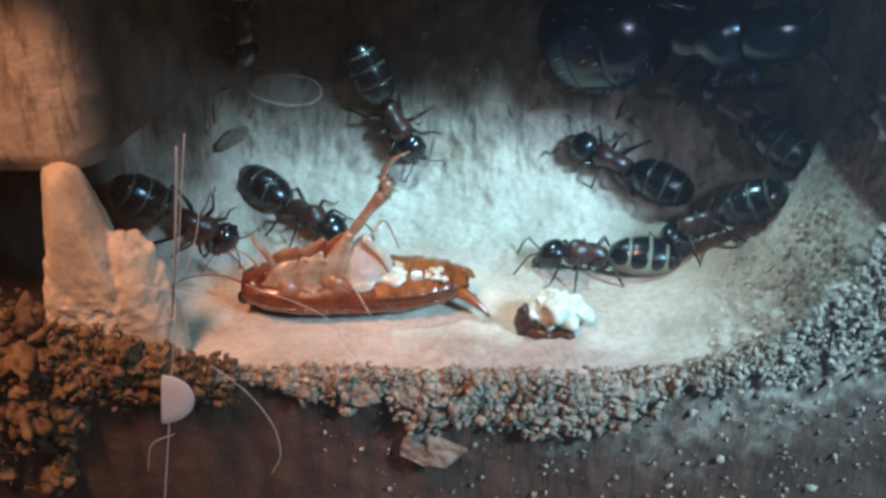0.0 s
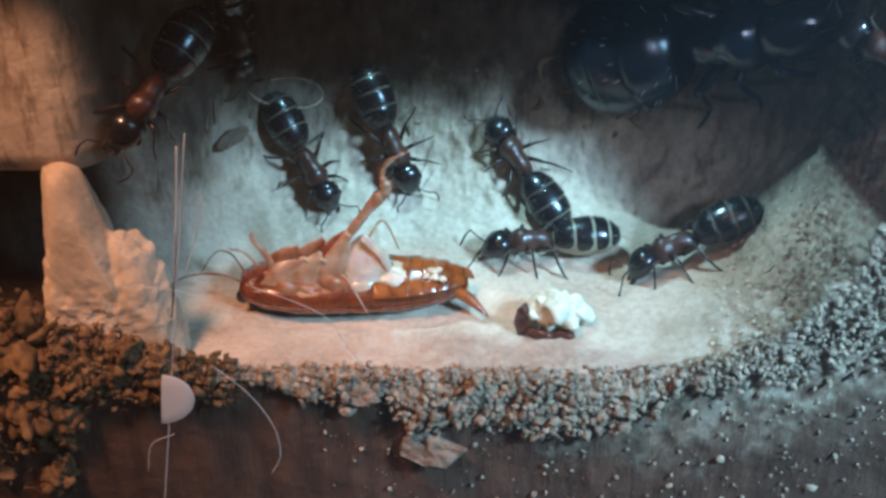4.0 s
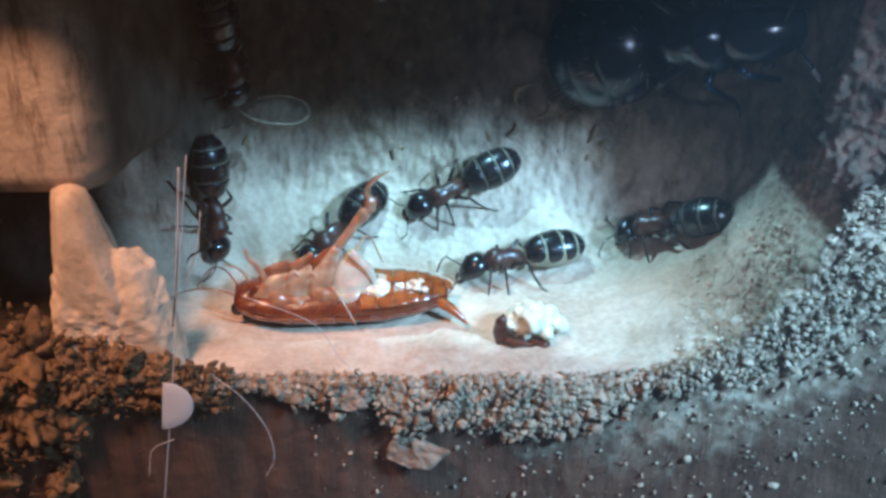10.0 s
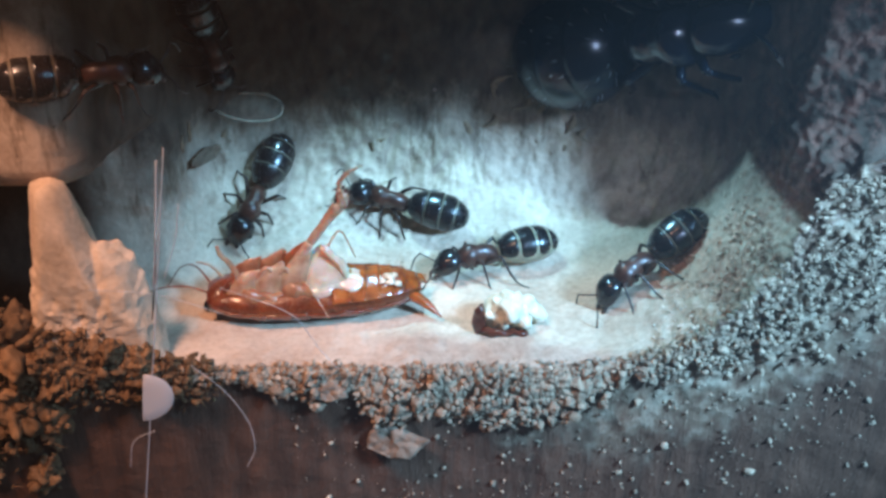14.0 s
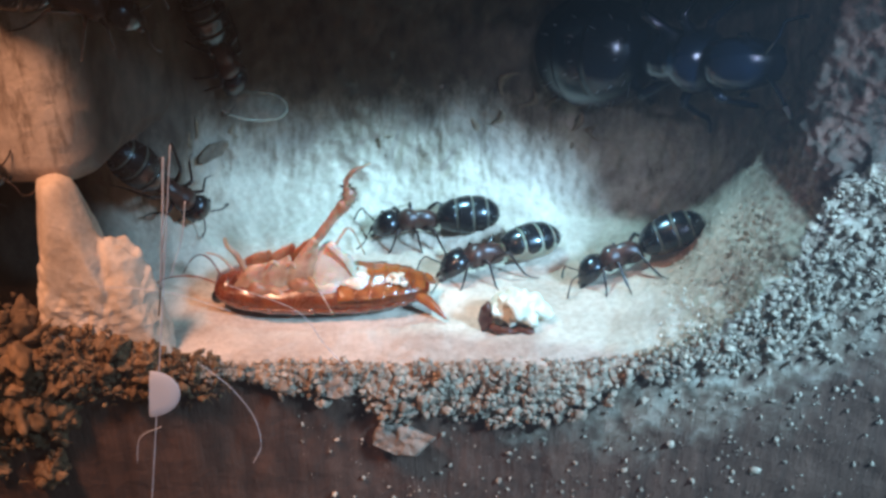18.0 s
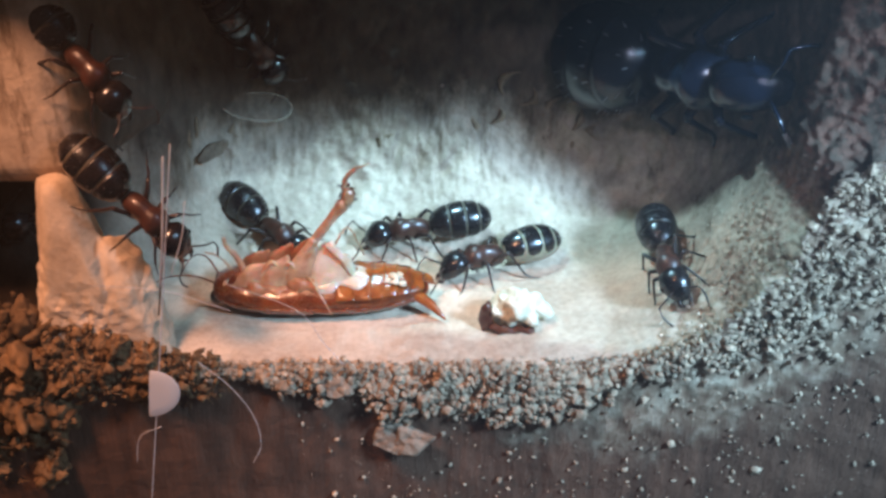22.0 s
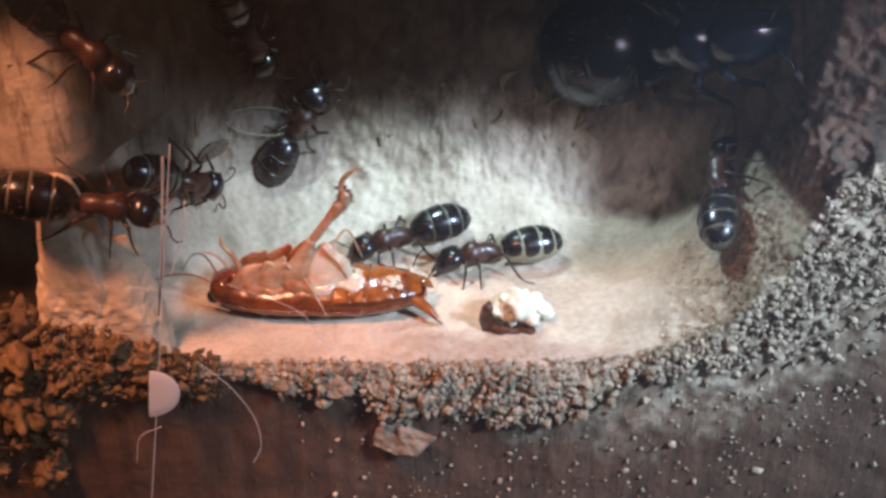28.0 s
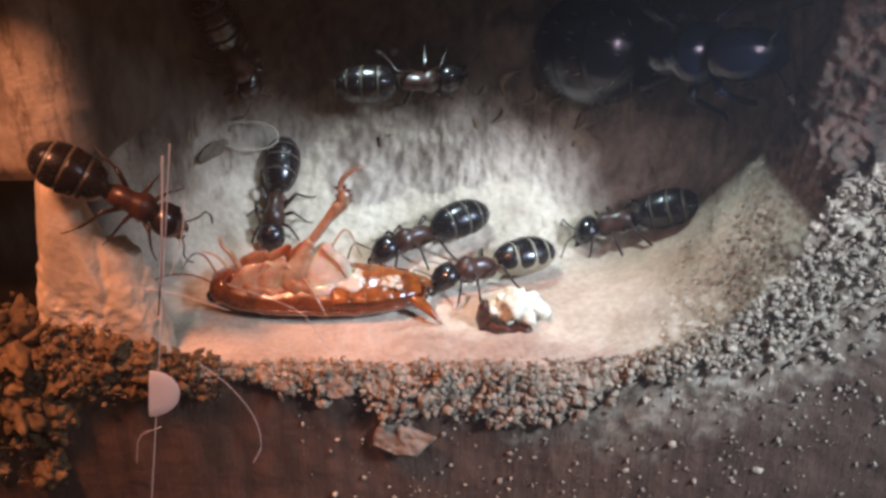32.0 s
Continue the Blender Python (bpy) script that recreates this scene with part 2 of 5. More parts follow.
MAT = {
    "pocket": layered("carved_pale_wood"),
    "face": dusted("dark_brown_wood"),
    "crumb": grainy("pale_wood_crumbs", (0.15, 0.098, 0.064), (0.40, 0.30, 0.21), 0.5, 0.08, 0.9, 1.0, 0.09, by_object=0.25),
    "soil": grainy("brown_soil", (0.050, 0.025, 0.010), (0.27, 0.155, 0.075), 0.9, 0.15, 0.9, 0.9, 0.08, by_object=0.4),
    "grit": grainy("loose_wood_grit", (0.18, 0.120, 0.078), (0.50, 0.39, 0.28), 0.5, 0.08, 0.9, 1.0, 0.08, by_piece=0.35),
    "sand_grit": grainy("pale_sand_grit", (0.40, 0.29, 0.21), (0.68, 0.55, 0.43), 0.7, 0.10, 0.9, 0.8, 0.05, by_piece=0.25),
    "soil_grit": grainy("loose_soil_grit", (0.055, 0.029, 0.012), (0.22, 0.13, 0.062), 0.9, 0.15, 0.9, 0.9, 0.08, by_piece=0.35),
    "lump": grainy("pale_clay", (0.42, 0.30, 0.20), (0.70, 0.54, 0.40), 2.4, 0.25, 0.9, 0.9, 0.14),
    "flake": grainy("grey_brown_bark", (0.12, 0.085, 0.06), (0.30, 0.22, 0.16), 0.8, 0.12, 0.85, 0.9, 0.06),
    "starch": grainy("white_starch", (0.56, 0.50, 0.37), (0.76, 0.70, 0.56), 0.8, 0.15, 0.85, 0.8, 0.08),
    "black": chitin("black_shell", (0.006, 0.005, 0.006), (0.016, 0.011, 0.010), 0.22),
    "queen": chitin("blue_black_shell", (0.003, 0.006, 0.012), (0.007, 0.011, 0.022), 0.17, 0.5, 0.0, 0.1),
    "red": chitin("red_brown_shell", (0.026, 0.009, 0.006), (0.075, 0.024, 0.013), 0.36),
    "leg": chitin("brown_leg_shell", (0.014, 0.007, 0.005), (0.036, 0.015, 0.009), 0.35),
    "eye": chitin("black_eye", (0.004, 0.004, 0.005), (0.007, 0.007, 0.008), 0.12, 0.2),
    "skin": chitin("grey_belly_skin", (0.065, 0.050, 0.034), (0.13, 0.105, 0.072), 0.35, 0.6),
    "skin_pale": chitin("pale_belly_skin", (0.19, 0.155, 0.10), (0.33, 0.28, 0.19), 0.3, 0.7, 0.0, 0.2, 0.3),
    "queen_rear": chitin("dull_blue_black_shell", (0.003, 0.005, 0.008), (0.006, 0.009, 0.014), 0.20, 0.5, 0.0, 0.05),
    "roach": chitin("amber_shell", (0.075, 0.012, 0.003), (0.20, 0.042, 0.008), 0.24, 0.9, 0.0, 0.5, 0.3, 0.035),
    "roach_dark": chitin("dark_amber_shell", (0.035, 0.008, 0.004), (0.09, 0.02, 0.007), 0.3),
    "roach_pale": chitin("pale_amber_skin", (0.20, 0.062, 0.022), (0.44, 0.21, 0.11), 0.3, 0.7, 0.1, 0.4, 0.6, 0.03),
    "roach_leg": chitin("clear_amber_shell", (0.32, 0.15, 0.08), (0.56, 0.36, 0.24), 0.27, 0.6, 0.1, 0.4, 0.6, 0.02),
    "flesh": chitin("milky_flesh", (0.50, 0.33, 0.24), (0.70, 0.56, 0.46), 0.2, 1.1, 0.1, 0.5, 0.8, 0.02),
    "belly": chitin("wet_amber_skin", (0.11, 0.017, 0.003), (0.36, 0.095, 0.015), 0.18, 0.9, 0.0, 0.5, 0.4, 0.04),
    "feeler": chitin("grey_feeler_shell", (0.12, 0.11, 0.11), (0.24, 0.22, 0.21), 0.3),
    "chip": grainy("dark_wood_chip", (0.070, 0.045, 0.030), (0.20, 0.135, 0.090), 0.8, 0.12, 0.8, 0.9, 0.06),
    "straw": grainy("brown_shavings", (0.10, 0.062, 0.036), (0.24, 0.16, 0.10), 0.8, 0.12, 0.75, 0.6, 0.03),
    "husk_rim": clear("amber_film", (0.50, 0.40, 0.30), 0.25, 0.45),
    "glassy": clear("clear_film", (0.75, 0.70, 0.62), 0.08, 0.045),
    # the pane's faint whitish tint is added as a veil of glare
    "pane": clear("hazed_glass", (0.8, 0.80, 0.82), 0.3, 0.008),
    "scratch": clear("scratch_white", (0.85, 0.82, 0.85), 0.4, 0.35),
    "spot": clear("milky_glue", (0.80, 0.74, 0.74), 0.4, 0.62),
    "brown_thread": clear("brown_thread", (0.10, 0.06, 0.045), 0.5, 0.6),
    "thread": clear("pale_thread", (0.75, 0.68, 0.65), 0.4, 0.6),
}


# ---- mesh helpers ----
def put(name, verts, faces, material, parent=None, label="", smooth=True, at=None):
    """A mesh object from vertices in mm."""
    me = bpy.data.meshes.new(name)
    me.from_pydata([tuple(c * MM for c in v) for v in verts], [], faces)
    me.polygons.foreach_set("use_smooth", [smooth] * len(me.polygons))
    me.materials.append(material)
    me.update()
    ob = new(name, me)
    if parent:
        ob.parent = parent
    if at:
        ob.location = mm(*at)
    if label:
        ob["label"] = label
    return ob


def merge(pieces):
    """Several (verts, faces) as one."""
    verts, faces = [], []
    for v, f in pieces:
        n = len(verts)
        verts += list(v)
        faces += [tuple(i + n for i in q) for q in f]
    return verts, faces


def rings(loops, closed_ends=True):
    """Skin over rings of equally many points."""
    n = len(loops[0])
    verts = [p for loop in loops for p in loop]
    faces = [(i * n + j, i * n + (j + 1) % n, (i + 1) * n + (j + 1) % n, (i + 1) * n + j) for i in range(len(loops) - 1) for j in range(n)]
    if closed_ends:
        faces += [tuple(range(n))[::-1], tuple((len(loops) - 1) * n + j for j in range(n))]
    return verts, faces


def loft(spine, sides=14):
    """A body along x: rows (x, z, half width, half height[, y])."""
    loops = []
    for x, z, w, h, *y in spine:
        loops.append([(x, (y[0] if y else 0) + w * math.cos(a), z + h * math.sin(a)) for a in (2 * math.pi * k / sides for k in range(sides))])
    return rings(loops)


def tube(points, radii, sides=7):
    """A tapered tube through points in mm."""
    pts = [Vector(p) for p in points]
    loops, ref = [], Vector((0.13, 0.31, 1))
    for i, p in enumerate(pts):
        d = (pts[min(i + 1, len(pts) - 1)] - pts[max(i - 1, 0)]).normalized()
        u = d.cross(ref)
        u = u.normalized() if u.length > 1e-3 else d.orthogonal().normalized()
        v = d.cross(u)
        r = radii[i] if isinstance(radii, (list, tuple)) else radii
        loops.append([tuple(p + r * (math.cos(a) * u + math.sin(a) * v)) for a in (2 * math.pi * k / sides for k in range(sides))])
    return rings(loops)


def curve(points, steps=6):
    """A smooth line through points."""
    p = [Vector(q) for q in points]
    p = [2 * p[0] - p[1]] + p + [2 * p[-1] - p[-2]]
    out = []
    for i in range(1, len(p) - 2):
        for k in range(steps):
            s = k / steps
            out.append(0.5 * (2 * p[i] + (p[i + 1] - p[i - 1]) * s + (2 * p[i - 1] - 5 * p[i] + 4 * p[i + 1] - p[i + 2]) * s * s
                              + (3 * p[i] - p[i - 1] - 3 * p[i + 1] + p[i + 2]) * s ** 3))
    return out + [p[-2]]


def ellipsoid(c, r, tilt=0.0, power=1.0, n=16, m=22):
    """An egg with half axes r round c, pitched nose down by tilt degrees."""
    loops = []
    ct, st = math.cos(radians(tilt)), math.sin(radians(tilt))
    for i in range(n + 1):
        a = math.pi * (0.02 + 0.96 * i / n)
        x, s = -math.cos(a), math.sin(a) ** power
        loop = []
        for k in range(m):
            b = 2 * math.pi * k / m
            px, py, pz = x * r[0], s * r[1] * math.cos(b), s * r[2] * math.sin(b)
            loop.append((c[0] + ct * px + st * pz, c[1] + py, c[2] - st * px + ct * pz))
        loops.append(loop)
    return rings(loops)


def rugged(seed, size, level=2):
    """An angular crumb of crushed wood, about size mm across."""
    bm = bmesh.new()
    bmesh.ops.create_icosphere(bm, subdivisions=level, radius=0.5)
    rnd = random.Random(seed)
    cuts = [(Vector((rnd.gauss(0, 1), rnd.gauss(0, 1), rnd.gauss(0, 1))).normalized(), rnd.uniform(0.22, 0.42)) for _ in range(7)]
    squash = [rnd.uniform(0.6, 1.25) for _ in range(3)]
    off = Vector((seed * 1.7, seed * 0.3, -seed))
    for v in bm.verts:
        for n, d in cuts:
            over = v.co.dot(n) - d
            if over > 0:
                v.co -= n * over * 0.9
        v.co *= 1.15 + 0.5 * noise.noise(v.co * 4.5 + off)
        v.co = Vector([c * size * s for c, s in zip(v.co, squash)])
    verts, faces = [tuple(v.co) for v in bm.verts], [tuple(v.index for v in f.verts) for f in bm.faces]
    bm.free()
    return verts, faces


def pebble(seed, size, squash=(1, 1, 1), rough=0.35, level=2):
    """A knobbly crumb, about size mm across."""
    bm = bmesh.new()
    bmesh.ops.create_icosphere(bm, subdivisions=level, radius=0.5)
    off = Vector((seed * 3.7, seed * 1.3, -seed * 2.1))
    for v in bm.verts:
        k = 1 + rough * noise.noise(v.co * 2.2 + off) + 0.6 * rough * noise.noise(v.co * 5.5 + off)
        v.co = Vector([c * k * size * s for c, s in zip(v.co, squash)])
    verts, faces = [tuple(v.co) for v in bm.verts], [tuple(v.index for v in f.verts) for f in bm.faces]
    bm.free()
    return verts, faces


# ---- the pocket in the block ----
def rounded(a, b, r):
    """The lesser of two distances, with a fillet of radius r."""
    u, v = np.maximum(r - a, 0), np.maximum(r - b, 0)
    return np.where((u > 0) & (v > 0), r - np.hypot(u, v), np.minimum(a, b))


def hollow(x, y, z):
    """Distance in mm to the pocket's wall, positive inside; the wall is where it is zero."""
    x, y, z = (np.asarray(c, float) for c in (x, y, z))
    floor_d = z - 0.03 * np.maximum(-9 - x, 0)
    back_d = 17.0 - 0.125 * np.maximum(z - 6.0, 0) - y
    # the right-hand wall curves up from the floor and flares out above the crumbly edge
    up = np.clip((z - 10.0) / 3.5, 0, 1)
    right_d = 18.0 - 0.13 * np.clip(y, 0, 7) + 0.12 * np.maximum(z - 8.0, 0) + 1.1 * np.maximum(4 - y, 0) * up * up * (3 - 2 * up) - x
    left_d = x + 33.0
    d = rounded(floor_d, back_d, 8.0)
    d = rounded(d, right_d, 11.0)
    d = rounded(d, left_d, 2.0)
    # the squared pillar on the left, above the tunnel's mouth; its flank slants to the back
    flank = (0.26 * (y - 1.5) - 17.4 - x) / 1.03
    pillar = -rounded(rounded(flank, y - 1.5, 2.0), np.maximum(z - 9.4, y - 9.5), 1.5)
    d = rounded(d, pillar, 4.0)
    tunnel = 1 - np.hypot((y - 5.2) / 4.4, (z - 3.9) / 4.1)
    d = np.maximum(d, np.where((x < -14) & (x > -60), tunnel * 3.5, -9))
    # the unseen top, with a shaft added to bound the torch's pool of light; its back edge bends forward to the right
    back = np.interp(x, [-8, -4.5, -2.2, -1.0, -0.45, 0.1, 0.8, 2.8, 6.0], [14.2, 14.84, 14.62, 14.20, 13.94, 13.75, 13.45, 12.0, 10.8])
    beam_shaft = np.minimum(back - y, np.minimum(6.2 - np.abs(x + 1.4), y - 5.0))
    d = np.minimum(d, np.maximum(21.0 - z, beam_shaft))
    return np.minimum(d, 52.0 - z)


RIM_X = np.linspace(-14, 22, 145)
RIM_Z = [next((z for z in np.linspace(-0.2, 16, 325) if hollow(x, 0.05, z) > 0), 13.0) for x in RIM_X]


def rim_z(x):
    """Height of the pocket's front edge."""
    return float(np.interp(x, RIM_X, RIM_Z))


def outward(p):
    """The pocket's inward normal at a place in mm."""
    e = 0.05
    x, y, z = p
    g = Vector([float(hollow(x + e * i, y + e * j, z + e * k) - hollow(x - e * i, y - e * j, z - e * k)) for i, j, k in ((1, 0, 0), (0, 1, 0), (0, 0, 1))])
    return g.normalized()


# ---- the block ----
def lumpy(p, scale, seed=0.0):
    return noise.noise(Vector((p[0] * scale + seed, p[1] * scale - seed, p[2] * scale)))


CENTRE = (0.0, 0.0, 9.0)


def reach(ex, ey, ez):
    """How far the wall lies from CENTRE along unit directions."""
    t = np.full(ex.shape, 3.0)
    low, high = np.full(ex.shape, 0.5), np.full(ex.shape, 75.0)
    done = np.zeros(ex.shape, bool)
    step = 0.25
    for _ in range(320):
        d = hollow(CENTRE[0] + t * ex, CENTRE[1] + t * ey, CENTRE[2] + t * ez)
        done |= d <= 0
        t = np.where(done, t, t + step)
    low, high = t - step, t
    for _ in range(24):
        mid = (low + high) / 2
        d = hollow(CENTRE[0] + mid * ex, CENTRE[1] + mid * ey, CENTRE[2] + mid * ez)
        low, high = np.where(d > 0, mid, low), np.where(d > 0, high, mid)
    return (low + high) / 2


def block():
    """The wooden block: its milled pocket and its front face, one skin each."""
    turns, deep = 760, 240
    u = np.linspace(0, 1, turns, endpoint=False)
    phi = 2 * np.pi * (u + 0.055 * np.sin(4 * np.pi * u)) - np.pi / 2
    theta = np.linspace(0.0, np.pi / 2 * 0.995, deep)
    P, T = np.meshgrid(phi, theta)
    ex, ez, ey = np.cos(T) * np.cos(P), np.cos(T) * np.sin(P), np.sin(T)
    r = reach(ex, ey, ez)
    # the crumbled edge is uneven on the right
    for i in range(deep // 3):
        for j in range(turns):
            x, y, z = CENTRE[0] + r[i, j] * ex[i, j], CENTRE[1] + r[i, j] * ey[i, j], CENTRE[2] + r[i, j] * ez[i, j]
            if x > 9 and y < 5:
                p = (x, 0, z)
                r[i, j] += min((x - 9) / 4, 1) * min(max((14 - z) / 2.5, 0), 1) * math.exp(-y / 1.5) * (0.9 * lumpy(p, 0.7, 4) + 0.5 * lumpy(p, 1.9, 6) + 0.25 * lumpy(p, 4.5, 1))
    X, Y, Z = CENTRE[0] + r * ex, CENTRE[1] + r * ey, CENTRE[2] + r * ez
    verts = []
    for x, y, z, a, b, c in zip(X.ravel(), Y.ravel(), Z.ravel(), ex.ravel(), ey.ravel(), ez.ravel()):
        p = (x, y, z)
        k = 0.30 * lumpy(p, 0.28) + 0.10 * lumpy(p, 1.1, 5)
        back = min(max((y - 7.5) / 5, 0), 1) * (1 - 0.6 * min(max((z - 5) / 4, 0), 1))
        if back > 0:
            # gouges of the milling: short upright furrows
            k += back * (0.55 * max(0.0, lumpy((x * 0.55 + 0.2 * z, y * 0.5, z * 0.3), 1.0, 9)) + 0.5 * max(0.0, lumpy((x * 1.1 - 0.5 * z, y, z * 0.4), 1.0, 3) - 0.15)
                         + 0.14 * lumpy((x * 2.2, y * 2, z * 1.1), 1.0, 1) + 0.05 * lumpy(p, 4.5, 2))
        right = min(max((x - 10) / 5, 0), 1) * min(max((10 - y) / 5, 0), 1)
        if right > 0:
            k += right * 0.22 * lumpy(p, 2.6, 7)
        k *= min(1.0, 0.15 + y)
        verts.append((x + a * k, y + b * k, z + c * k))
    faces = [(i * turns + j, i * turns + (j + 1) % turns, (i + 1) * turns + (j + 1) % turns, (i + 1) * turns + j)
             for i in range(deep - 1) for j in range(turns)]
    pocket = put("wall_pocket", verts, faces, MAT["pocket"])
    tagged(pocket, "pale sandy carved wooden hollow, gouged and stained", "wall", kind="structure")
    # the front face, from the pocket's edge outwards
    edge = r[0]
    rows, verts = 90, []
    for i in range(rows):
        s = (i / (rows - 1)) ** 2.2
        for j in range(turns):
            rr = edge[j] + s * (75 - min(edge[j], 60))
            x, z = CENTRE[0] + rr * math.cos(phi[j]), CENTRE[2] + rr * math.sin(phi[j])
            p = (x, 0, z)
            k = 0.0 if i == 0 else 0.18 * lumpy(p, 0.4) + 0.12 * lumpy((x * 2.5, 0, z * 0.5), 1.0, 2)
            near = math.exp(-(rr - edge[j]) / 1.2)
            if x > 9:
                k += min((x - 9) / 5, 1) * min(max((15 - z) / 3, 0), 1) * (0.35 * abs(lumpy(p, 1.4, 4)) + 0.2 * lumpy(p, 3.1, 6)) * math.exp(-(rr - edge[j]) / 6.0) * (i > 0)
            verts.append((x, -0.35 * (i > 0) * near - k, z))
    faces = [(i * turns + (j + 1) % turns, i * turns + j, (i + 1) * turns + j, (i + 1) * turns + (j + 1) % turns) for i in range(rows - 1) for j in range(turns)]
    face = put("wall_front", verts, faces, MAT["face"])
    tagged(face, "dark brown wooden front face with upright grain", "wall", kind="structure")


block()


def torch_baffle():
    """A board added along the shaft's front edge, above the view, to cut off torch light."""
    edge = [(-9.0, 10.7), (-3.0, 10.7), (-0.5, 10.3), (1.0, 9.0), (3.0, 6.8), (6.0, 5.2)]
    outline = edge + [(6.0, 4.0), (-9.0, 4.0)]
    n = len(outline)
    verts = [(x, y, z) for z in (21.3, 22.1) for x, y in outline]
    faces = [tuple(range(n)), tuple(range(2 * n - 1, n - 1, -1))] + [(i, n + i, n + (i + 1) % n, (i + 1) % n) for i in range(n)]
    tagged(put("ceiling", verts, faces, MAT["face"], smooth=False), "dark wooden board added out of view to cut off torch light", "ceiling", kind="structure")


torch_baffle()


# ---- insects ----
def wrinkled(mesh, deep=0.16, scale=1.3, seed=2.0):
    """The same skin, uneven and wrinkled."""
    v, f = mesh
    return [(p[0] + deep * 0.6 * lumpy(p, scale, seed + 4), p[1] + deep * lumpy(p, scale, seed), p[2] + deep * lumpy(p, scale * 1.3, seed + 8) + 0.35 * deep * lumpy(p, scale * 3.5, seed)) for p in v], f


def leg_lines(side, rise, out, ahead, knee):
    """One leg from its hip: thigh up and out, shin down, jointed foot on the ground."""
    s = 1 if side > 0 else -1
    top = (ahead * 0.40, s * out * 0.42, knee)
    ankle = (ahead * 0.80, s * out * 0.84, -rise + 0.22)
    toe = (ahead * 1.16, s * out * 1.12, -rise + 0.04)
    thigh = curve([(0, 0, -0.12), (ahead * 0.16, s * out * 0.2, knee * 0.5), top], 5)
    shin = curve([top, (ahead * 0.60, s * out * 0.66, (knee - rise) * 0.40), ankle], 5)
    foot = curve([ankle, (ahead * 0.97, s * out * 0.98, -rise + 0.06), toe], 4)
    return thigh, shin, foot


def rear_profile(x):
    """Relative thickness of an ant's rear body at x from -1 (tail) to 1 (waist)."""
    return max(1 - x * x, 0.0) ** 0.40 * (1.0 - 0.02 * x) * (1 - 0.22 * max(-x - 0.5, 0))


def plate_mesh(size, front, rear, cover, n=9, m=22):
    """A shell plate that arches over the rear body, its hind edge raised over the next plate."""
    L, W, H = size
    outer, inner = [], []
    for i in range(n):
        u = i / (n - 1)
        x = front + (rear - front) * u
        k = rear_profile(x)
        half = cover * (1 - 0.18 * (2 * u - 1) ** 4 - 0.12 * u)
        for skin, lift in ((outer, 1.0 + 0.035 * u), (inner, 0.94)):
            skin.append([(x * L, lift * W * k * math.sin(a), 0.06 * (1 - x * x) * H + lift * H * k * math.cos(a)) for a in (half * (2 * j / (m - 1) - 1) for j in range(m))])
    return rings([o + list(reversed(q)) for o, q in zip(outer, inner)])


PLATES = {"band": ([(0.97, 0.42), (0.35, -0.09), (-0.17, -0.54), (-0.62, -0.96)], 2.1),
          "swollen": ([(0.95, 0.45), (0.36, -0.10), (-0.20, -0.57), (-0.66, -0.96)], 1.72),
          "queen": ([(0.97, 0.40), (0.40, -0.12), (-0.12, -0.56), (-0.56, -0.97)], 2.5)}


